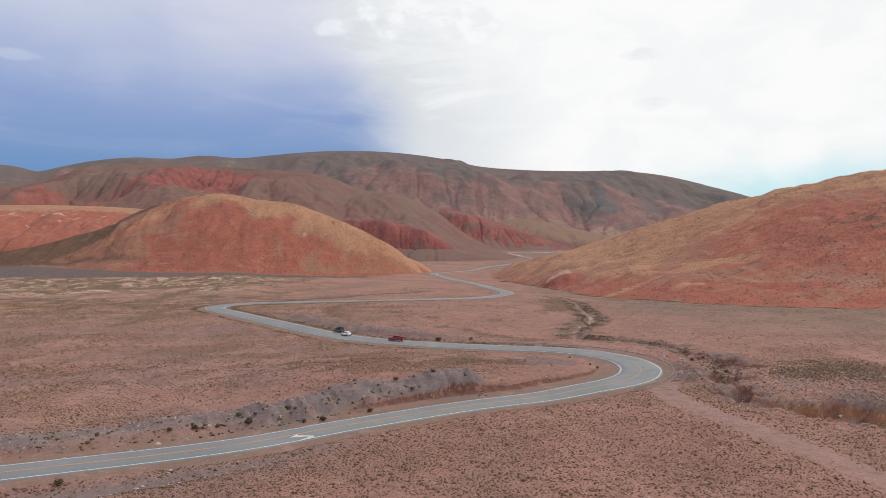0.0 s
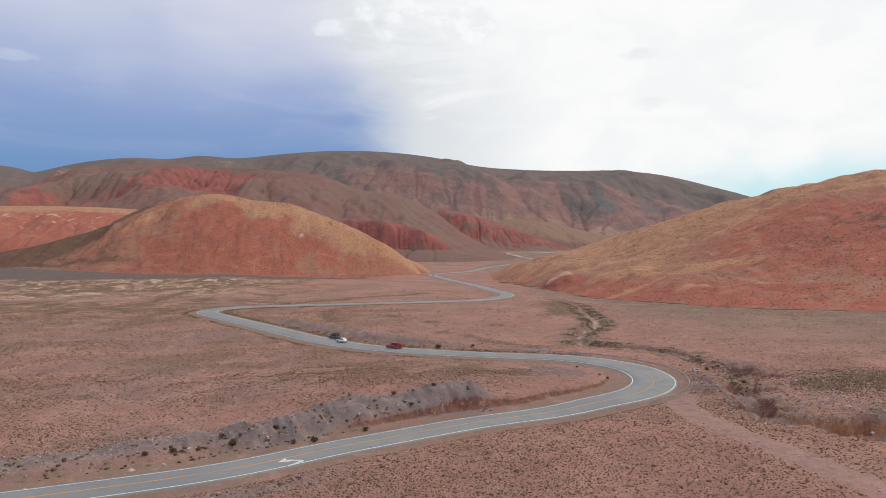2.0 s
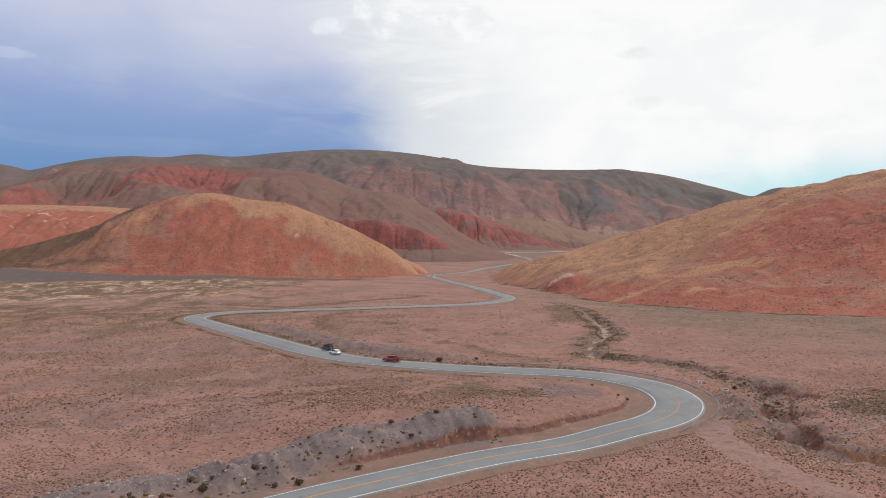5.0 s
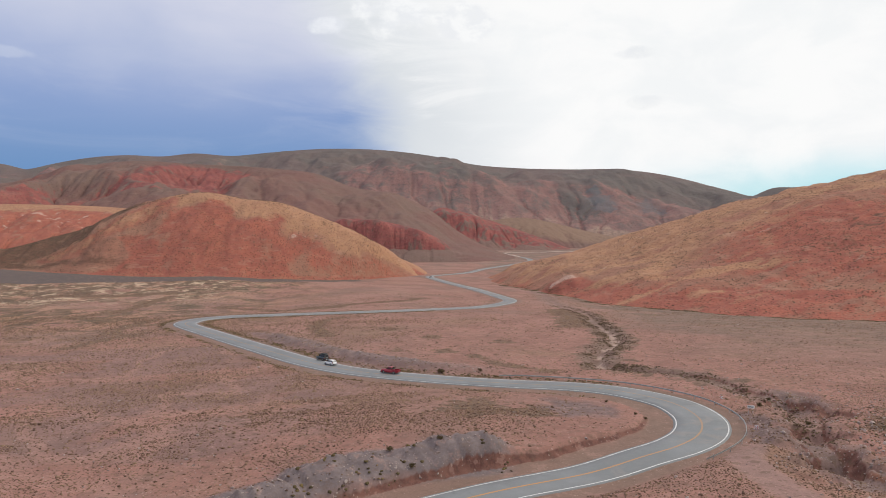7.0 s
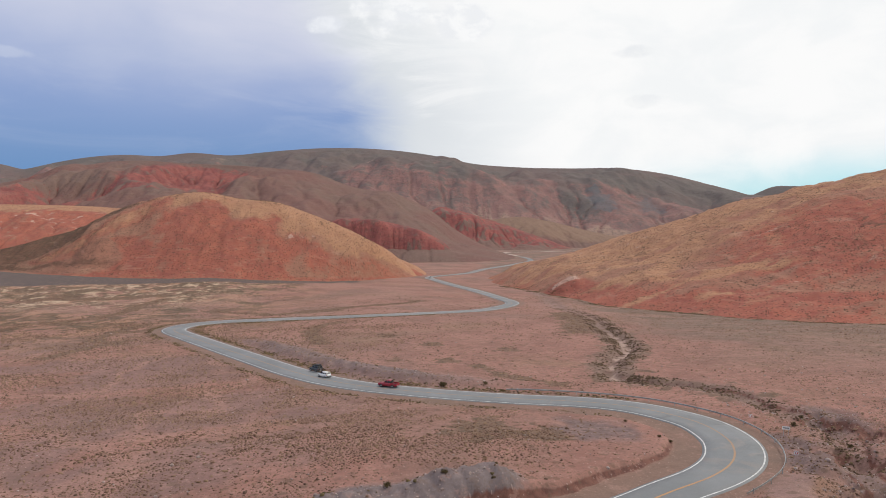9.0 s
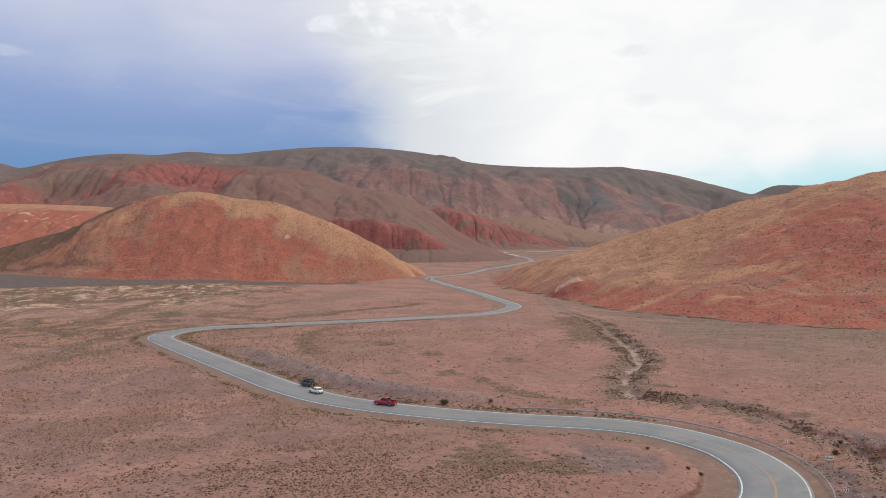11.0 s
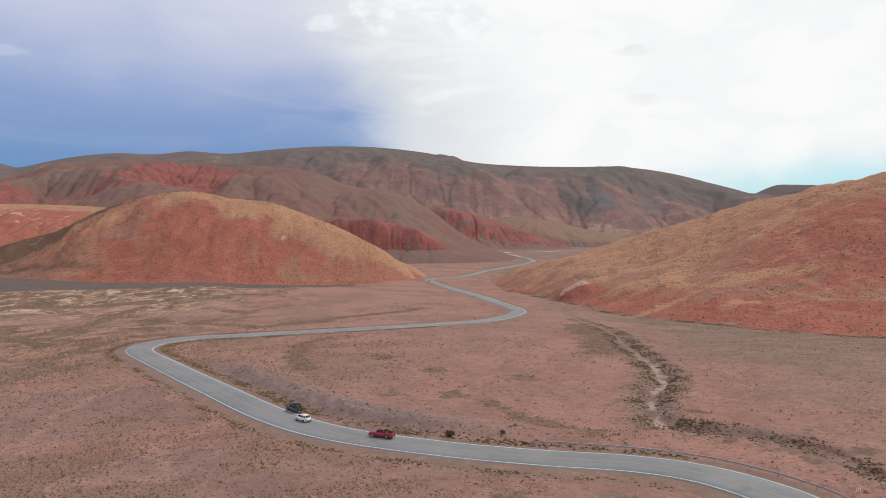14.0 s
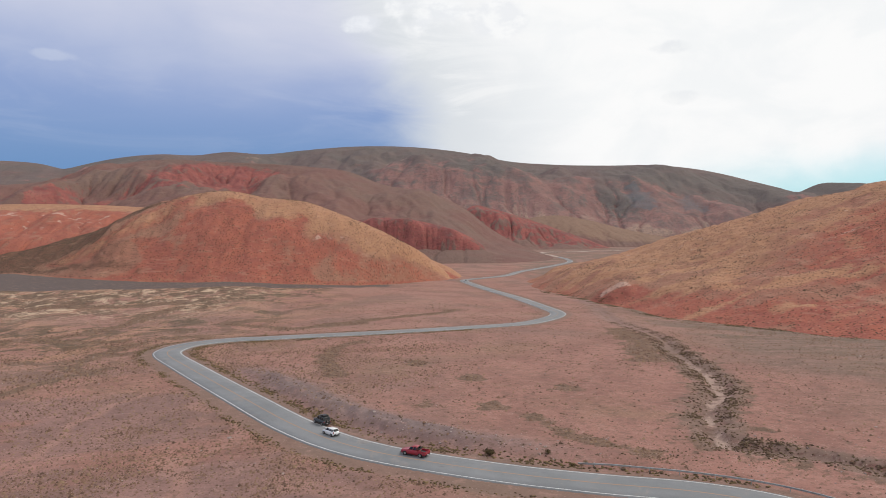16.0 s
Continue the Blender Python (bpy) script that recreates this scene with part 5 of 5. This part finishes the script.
# ---- road furniture ----
STEEL = plain_material("galvanised_steel", (0.46, 0.47, 0.47), (0.30, 0.29, 0.28), 2.0, 0.5, 0.6, metal=0.6)
SIGN_WHITE = plain_material("sign_white", (0.80, 0.80, 0.79), (0.62, 0.60, 0.58), 2.0, 0.5, 0.4)
SIGN_RED = plain_material("sign_red", (0.45, 0.05, 0.05), (0.28, 0.05, 0.045), 3.0, 0.5, 0.4)
SIGN_DARK = plain_material("sign_dark", (0.12, 0.115, 0.115), (0.07, 0.07, 0.07), 3.0, 0.6, 0.4)

rail_from = np.argmin(np.hypot(ROAD[:, 0] - 41, ROAD[:, 1] - 157))
rail_to = np.argmin(np.hypot(ROAD[:, 0] - 17, ROAD[:, 1] - 214))
rail = tagged(new("guard_rail"), "galvanised steel crash barrier round the hairpin bend", "guard rail")
RAIL_OUT = HALF + 3.1 + 1.0 * smooth(ROAD_S[rail_from] + 60, ROAD_S[rail_to], ROAD_S)
rail_line = np.array([ROAD[i] - LEFT[i] * RAIL_OUT[i] for i in range(rail_from, rail_to + 1)])
bm = bmesh.new()
PROFILE = ((0.0, 0.50), (0.06, 0.54), (0.06, 0.60), (0.0, 0.64), (0.0, 0.68), (0.06, 0.72), (0.06, 0.78), (0.0, 0.82), (-0.02, 0.82), (-0.02, 0.50))
rows = []
for i, q in enumerate(rail_line):
    k = rail_from + i
    drop = 0.55 * (1 - min(1, i / 4, (len(rail_line) - 1 - i) / 4)) * 0.6
    rows.append([bm.verts.new((q[0] + LEFT[k, 0] * o, q[1] + LEFT[k, 1] * o, ROAD_Z[k] - 0.12 + h - drop)) for o, h in PROFILE])
for a, b in zip(rows, rows[1:]):
    for j in range(len(PROFILE)):
        bm.faces.new((a[j], a[(j + 1) % len(PROFILE)], b[(j + 1) % len(PROFILE)], b[j]))
bm.faces.new(rows[0]), bm.faces.new(rows[-1][::-1])
bmesh.ops.recalc_face_normals(bm, faces=bm.faces)
part("beam", bm, STEEL, rail)
post_mesh = None
for i in range(1, len(rail_line) - 1, 3):
    k = rail_from + i
    if post_mesh is None:
        post = part("post", boxed(-0.06, 0.06, -0.09, 0.03, -0.7, 0.80, bevel=0.01), STEEL, rail)
        post_mesh = post.data
    else:
        post = new("post", post_mesh)
        post.parent = rail
    q = rail_line[i] - LEFT[k] * 0.04
    post.matrix_basis = Matrix.Translation((q[0], q[1], ROAD_Z[k] - 0.12)) @ Matrix.Rotation(math.atan2(LEFT[k, 1], LEFT[k, 0]) - math.pi / 2, 4, "Z")


def road_sign(x, y, turn):
    base = tagged(new("road_sign"), "white rectangular road sign on two steel posts", "sign")
    z = float(height_at([x], [y])[0])
    high = 2.9 - z
    for o in (-0.4, 0.4):
        part("post", boxed(o - 0.04, o + 0.04, -0.04, 0.04, -0.3, high, bevel=0.008), STEEL, base)
    plate = part("plate", boxed(-0.66, 0.66, -0.075, -0.045, high - 0.6, high, bevel=0.012), SIGN_WHITE, base)
    part("bar", boxed(-0.5, 0.5, -0.085, -0.077, high - 0.40, high - 0.20), SIGN_DARK, plate, "dark bar of writing")
    base.matrix_basis = Matrix.Translation((x, y, z)) @ Matrix.Rotation(turn, 4, "Z")


def curve_marker(x, y, turn):
    base = tagged(new("curve_marker"), "small red and white curve marker on a post", "road marker", "markers round the bend")
    z = float(height_at([x], [y])[0])
    high = 2.05 - z
    part("post", boxed(-0.035, 0.035, -0.035, 0.035, -0.3, high, bevel=0.008), STEEL, base)
    plate = part("plate", boxed(-0.34, 0.34, -0.065, -0.04, high - 0.75, high, bevel=0.01), SIGN_WHITE, base)
    bm = bmesh.new()
    for lo in (-0.28, 0.02):
        bm.faces.new([bm.verts.new((lo + a, -0.069, high - 0.375 + b)) for a, b in ((0, 0.3), (0.12, 0.3), (0.26, 0), (0.12, -0.3), (0, -0.3), (0.14, 0))])
    part("chevron", bm, SIGN_RED, plate, "red chevrons")
    base.matrix_basis = Matrix.Translation((x, y, z)) @ Matrix.Rotation(turn, 4, "Z")


road_sign(67.2, 180.8, -0.35)
curve_marker(62.6, 168.6, -0.55)
curve_marker(66.4, 193.4, -0.1)

# the painted arrow that sends traffic back to its lane
arrow_at = np.argmin(np.hypot(ROAD[:, 0] + 19.5, ROAD[:, 1] - 118))
bm = bmesh.new()


def painted(points):
    bm.faces.new([bm.verts.new((ROAD[arrow_at, 0] + TANGENT[arrow_at, 0] * (a - 1.2) * 0.72 + LEFT[arrow_at, 0] * b, ROAD[arrow_at, 1] + TANGENT[arrow_at, 1] * (a - 1.2) * 0.72 + LEFT[arrow_at, 1] * b, ROAD_Z[arrow_at] + 0.062 - 0.05 * (b / 3.9) ** 2)) for a, b in points])


painted(((-2.6, -1.1), (0.1, 0.05), (-0.5, -1.0), (0.1, -2.0)))
painted(((-0.5, -0.85), (0.9, -1.5), (2.3, -2.5), (2.1, -3.05), (0.5, -2.2), (-0.5, -1.55)))
painted(((2.1, -3.05), (2.3, -2.5), (0.0, -2.95), (-1.9, -3.4), (-1.9, -3.7), (0.0, -3.4)))
bmesh.ops.recalc_face_normals(bm, faces=bm.faces)
for f in bm.faces:
    if f.normal.z < 0:
        f.normal_flip()
part("arrow_marking", bm, WHITE_LINE, road, "white painted lane arrow")


# ---- vehicles ----
def paint(name, colour, coat=0.7, rough=0.35, metal=0.0):
    m, n = material(name)
    p, _ = place(n)
    dust = n.noise(p, 2.5, 5, 0.65)
    c = n.mix(n.ramp(dust, 0.45, 0.75, 0, 0.22), colour, (0.27, 0.17, 0.13))
    finish(n, c, n.ramp(dust, 0.3, 0.8, rough, rough + 0.25), None, metal=metal, spec=0.5, coat=coat)
    return m


RED_PAINT, WHITE_PAINT, DARK_PAINT = paint("red_paint", (0.33, 0.008, 0.026)), paint("white_paint", (0.80, 0.80, 0.79)), paint("dark_paint", (0.035, 0.042, 0.043))
GLASS = paint("tinted_glass", (0.012, 0.014, 0.016), 0.0, 0.06)
RUBBER = plain_material("tyre_rubber", (0.022, 0.021, 0.02), (0.06, 0.045, 0.04), 6.0, 0.85, 0.4)
ALLOY = plain_material("wheel_alloy", (0.52, 0.52, 0.52), (0.3, 0.28, 0.27), 6.0, 0.35, 0.4, metal=0.8)
TRIM = plain_material("black_trim", (0.03, 0.03, 0.03), (0.07, 0.06, 0.055), 5.0, 0.6, 0.4)
LAMP = plain_material("lamp_lens", (0.72, 0.73, 0.74), (0.5, 0.5, 0.5), 9.0, 0.1, 0.3)
TAIL = plain_material("tail_lens", (0.38, 0.015, 0.015), (0.2, 0.01, 0.01), 9.0, 0.15, 0.3)


def hull(sections, bevel=0.0):
    """A body from cross-sections along x, each (x, half width, bottom, shoulder, top), mirrored."""
    bm = bmesh.new()
    rows = []
    for x, w, z0, z1, z2 in sections:
        half = ((0, z0), (w * 0.86, z0), (w * 0.97, z0 + 0.10), (w, (z0 + z1) / 2), (w * 0.985, z1), (w * 0.88, z2 - 0.02), (w * 0.55, z2), (0, z2 + 0.015))
        loop = [(y, z) for y, z in half] + [(-y, z) for y, z in half[-2:0:-1]]
        rows.append([bm.verts.new((x, y, z)) for y, z in loop])
    for a, b in zip(rows, rows[1:]):
        for j in range(len(a)):
            bm.faces.new((a[j], b[j], b[(j + 1) % len(a)], a[(j + 1) % len(a)]))
    bm.faces.new(rows[0]), bm.faces.new(rows[-1][::-1])
    bmesh.ops.recalc_face_normals(bm, faces=bm.faces)
    for f in bm.faces:
        f.smooth = True
    return bm


def wheel(x, y, radius, width, owner):
    side = 1 if y > 0 else -1
    bm = bmesh.new()
    outline = ((0.62, -0.5), (0.93, -0.5), (1.0, -0.34), (1.0, 0.34), (0.93, 0.5), (0.62, 0.5))
    rings = []
    for k in range(20):
        a = k * math.pi / 10
        rings.append([bm.verts.new((math.cos(a) * r * radius, h * width, math.sin(a) * r * radius)) for r, h in outline])
    for a, b in zip(rings, rings[1:] + rings[:1]):
        for j in range(len(outline)):
            bm.faces.new((a[j], a[(j + 1) % len(outline)], b[(j + 1) % len(outline)], b[j]))
    bmesh.ops.recalc_face_normals(bm, faces=bm.faces)
    hub = new("wheel")
    hub.parent = owner
    hub.matrix_basis = Matrix.Translation((x, y, radius))
    part("tyre", bm, RUBBER, hub)
    bm = bmesh.new()
    bmesh.ops.create_cone(bm, cap_ends=True, segments=20, radius1=radius * 0.63, radius2=radius * 0.63, depth=width * 0.8, matrix=Matrix.Rotation(math.pi / 2, 4, "X"))
    for k in range(5):
        a = k * 2 * math.pi / 5
        spoke = bmesh.ops.create_cube(bm, size=1, matrix=Matrix.Rotation(a, 4, "Y") @ Matrix.Translation((radius * 0.33, side * width * 0.42, 0)) @ Matrix.Diagonal((radius * 0.5, 0.03, 0.07, 1)))
    part("rim", bm, ALLOY, hub)
    return hub


def cabin(owner, mat, low, high, z0, z1, w0, w1, pillars):
    """Roof, pillars and panes: low and high give the front and rear x at the belt and at the roof."""
    f0, r0 = low
    f1, r1 = high
    bm = bmesh.new()
    pts = [(f0, w0, z0), (r0, w0, z0), (r0, -w0, z0), (f0, -w0, z0), (f1, w1, z1), (r1, w1, z1), (r1, -w1, z1), (f1, -w1, z1)]
    v = [bm.verts.new(p) for p in pts]
    for q in ((0, 1, 5, 4), (1, 2, 6, 5), (2, 3, 7, 6), (3, 0, 4, 7), (4, 5, 6, 7), (3, 2, 1, 0)):
        bm.faces.new([v[i] for i in q])
    bmesh.ops.recalc_face_normals(bm, faces=bm.faces)
    bmesh.ops.bevel(bm, geom=[e for e in bm.edges], offset=0.07, segments=3, affect="EDGES")
    for f in bm.faces:
        f.smooth = True
    body = part("cab", bm, mat, owner)

    def pane(name, a, b, c, d, out):
        bm = bmesh.new()
        front = [bm.verts.new(Vector(p) + Vector(out) * 0.012) for p in (a, b, c, d)]
        back = [bm.verts.new(Vector(p) - Vector(out) * 0.03) for p in (a, b, c, d)]
        bm.faces.new(front), bm.faces.new(back[::-1])
        for i in range(4):
            bm.faces.new((front[i], back[i], back[(i + 1) % 4], front[(i + 1) % 4]))
        bmesh.ops.recalc_face_normals(bm, faces=bm.faces)
        part(name, bm, GLASS, body)

    def mixed(p, q, t):
        return Vector(p) * (1 - t) + Vector(q) * t

    def inset(a, b, c, d, s, t0, t1):
        ab = lambda u: mixed(a, b, u)
        dc = lambda u: mixed(d, c, u)
        return mixed(ab(s), dc(s), t0), mixed(ab(1 - s), dc(1 - s), t0), mixed(ab(1 - s), dc(1 - s), t1), mixed(ab(s), dc(s), t1)

    up = (z1 - z0)
    for k, name, out in ((3, "windscreen", (up, 0, f0 - f1)), (1, "rear_window", (-up, 0, r1 - r0))):
        a, b = pts[k], pts[(k + 1) % 4]
        pane(name, *inset(a, b, pts[(k + 1) % 4 + 4], pts[k + 4], 0.09, 0.12, 0.88), Vector(out).normalized())
    for sgn in (1, -1):
        marks = [0.0] + list(pillars) + [1.0]
        for lo, hi in zip(marks, marks[1:]):
            def spot(u, t):
                base_p = Vector((f0 + (r0 - f0) * u, sgn * w0, z0))
                roof_p = Vector((f1 + (r1 - f1) * u, sgn * w1, z1))
                return base_p * (1 - t) + roof_p * t
            g = 0.035
            pane("side_window", spot(lo + g, 0.14), spot(hi - g, 0.14), spot(hi - g, 0.86), spot(lo + g, 0.86), Vector((0, sgn * up, w0 - w1)).normalized())
    return body


def vehicle(name, label, category, mat, length, width, sections, cab, wheels, extras):
    base = tagged(new(name), label, category, "vehicles on the road")
    part("body", hull(sections), mat, base)
    cabin(base, mat, *cab)
    radius, front, rear, track = wheels
    for x in (front, rear):
        for y in (track, -track):
            wheel(x, math.copysign(width / 2 - 0.07, y), radius, 0.22, base)
            bm = bmesh.new()
            bmesh.ops.create_cone(bm, cap_ends=True, segments=20, radius1=radius * 1.1, radius2=radius * 1.1, depth=0.06, matrix=Matrix.Translation((x, math.copysign(width / 2 - 0.026, y), radius * 1.03)) @ Matrix.Rotation(math.pi / 2, 4, "X"))
            part("wheel_arch", bm, TRIM, base)
    h = length / 2
    part("front_bumper", boxed(h - 0.16, h + 0.03, -width * 0.43, width * 0.43, 0.28, 0.52, bevel=0.04), TRIM, base)
    part("rear_bumper", boxed(-h - 0.04, -h + 0.14, -width * 0.43, width * 0.43, 0.32, 0.54, bevel=0.04), TRIM, base)
    top = sections[1][4]
    for sgn in (1, -1):
        part("headlight", boxed(h - 0.22, h - 0.02, sgn * width * 0.33 - 0.16, sgn * width * 0.33 + 0.16, top - 0.24, top - 0.08, bevel=0.04), LAMP, base)
        part("tail_light", boxed(-h - 0.015, -h + 0.10, sgn * width * 0.42 - 0.08, sgn * width * 0.42 + 0.08, 0.72, 0.98, bevel=0.02), TAIL, base)
        part("wing_mirror", boxed(cab[0][0] - 0.42, cab[0][0] - 0.26, sgn * (width / 2 + 0.10) - 0.09, sgn * (width / 2 + 0.10) + 0.09, cab[2] + 0.03, cab[2] + 0.19, bevel=0.03), mat if extras != "load" else TRIM, base)
    part("number_plate", boxed(-h - 0.052, -h - 0.042, -0.22, 0.22, 0.42, 0.54), SIGN_WHITE, base, "plain pale plate")
    return base


def on_road(x, y, side, flip=False, drop=0.0):
    k = int(np.argmin(np.hypot(ROAD[:, 0] - x, ROAD[:, 1] - y)))
    q = ROAD[k] + LEFT[k] * side
    return Matrix.Translation((q[0], q[1], ROAD_Z[k] + 0.05 * (1 - min(1, (side / HALF[k]) ** 2)) - drop)) @ Matrix.Rotation(math.atan2(TANGENT[k, 1], TANGENT[k, 0]), 4, "Z")


pickup = vehicle("pickup_truck", "shiny red double-cab pickup truck with an open bed", "pickup truck", RED_PAINT, 5.3, 1.85,
                 ((2.65, 0.66, 0.38, 0.62, 0.80), (2.52, 0.84, 0.32, 0.80, 0.98), (2.1, 0.915, 0.30, 0.90, 1.06), (1.2, 0.925, 0.30, 0.98, 1.14), (0.6, 0.925, 0.30, 1.0, 1.16),
                  (-0.85, 0.925, 0.30, 1.0, 1.16), (-0.9, 0.925, 0.34, 0.72, 0.78), (-2.55, 0.925, 0.40, 0.72, 0.78), (-2.62, 0.90, 0.44, 0.70, 0.76)),
                 ((1.05, -0.92), (0.35, -0.78), 1.12, 1.78, 0.86, 0.68, (0.50,)), (0.38, 1.62, -1.55, 0.80), "")
for sgn in (1, -1):
    part("bed_side", boxed(-2.62, -0.90, sgn * 0.885 - 0.045, sgn * 0.885 + 0.045, 0.66, 1.16, bevel=0.025), RED_PAINT, pickup)
tailgate = part("tailgate", boxed(-2.66, -2.58, -0.84, 0.84, 0.64, 1.15, bevel=0.02), RED_PAINT, pickup)
part("handle", boxed(-2.68, -2.655, -0.12, 0.12, 1.0, 1.06), TRIM, tailgate)
part("bed_liner", boxed(-2.57, -0.92, -0.835, 0.835, 0.795, 0.83), TRIM, pickup, "black bed liner")
part("roll_bar", boxed(-1.02, -0.94, -0.80, 0.80, 1.16, 1.48, bevel=0.03), TRIM, pickup)
pickup.matrix_basis = on_road(-10.0, 225.0, -2.1)

hatchback = vehicle("hatchback", "small white five-door hatchback car", "car", WHITE_PAINT, 4.05, 1.74,
                    ((2.02, 0.60, 0.30, 0.52, 0.66), (1.90, 0.79, 0.24, 0.66, 0.80), (1.5, 0.86, 0.21, 0.78, 0.90), (0.95, 0.87, 0.21, 0.84, 0.98), (-1.6, 0.87, 0.21, 0.88, 1.0), (-1.92, 0.83, 0.26, 0.86, 0.98), (-2.02, 0.74, 0.32, 0.80, 0.92)),
                    ((1.12, -1.95), (0.30, -1.52), 0.94, 1.50, 0.80, 0.60, (0.42, 0.74)), (0.31, 1.25, -1.25, 0.75), "")
hatchback.matrix_basis = on_road(-28.5, 238.6, -2.1)

wagon = vehicle("off_road_wagon", "dark grey off-road wagon with a loaded roof rack", "car", DARK_PAINT, 4.5, 1.85,
                ((2.22, 0.72, 0.42, 0.66, 0.92), (2.10, 0.86, 0.38, 0.86, 1.04), (1.6, 0.92, 0.36, 0.96, 1.10), (0.9, 0.925, 0.36, 1.0, 1.14), (-2.0, 0.925, 0.36, 1.02, 1.16), (-2.2, 0.90, 0.40, 1.0, 1.14), (-2.24, 0.86, 0.44, 0.96, 1.10)),
                ((0.95, -2.16), (0.42, -2.02), 1.10, 1.80, 0.86, 0.74, (0.38, 0.70)), (0.38, 1.40, -1.35, 0.80), "load")
rack = part("roof_rack", boxed(-1.95, 0.30, -0.70, 0.70, 1.84, 1.88), TRIM, wagon)
for x in (-1.8, -0.8, 0.15):
    for y in (-0.66, 0.66):
        part("foot", boxed(x - 0.03, x + 0.03, y - 0.03, y + 0.03, 1.76, 1.85), TRIM, rack)
part("luggage", boxed(-1.85, -0.55, -0.62, 0.62, 1.885, 2.14, bevel=0.09), TRIM, wagon, "dark covered luggage")
part("jerrycan", boxed(-0.40, 0.05, -0.5, 0.45, 1.885, 2.06, bevel=0.05), DARK_PAINT, wagon)
spare = wheel(-2.36, 0.0, 0.36, 0.22, wagon)
spare.name = "spare_wheel"
spare.matrix_basis = Matrix.Translation((-2.36, 0.0, 0.98)) @ Matrix.Rotation(math.pi / 2, 4, "Z")
wagon.matrix_basis = on_road(-35.2, 243.6, -5.3, drop=0.06)

# two white cars far up the valley
for x, y, side in ((6.0, 868.0, 2.1), (5.0, 895.0, -2.1)):
    far_car = copy_thing(hatchback, on_road(x, y, side))
    tagged(far_car, "white car far away on the valley road", "car", "cars far up the valley")
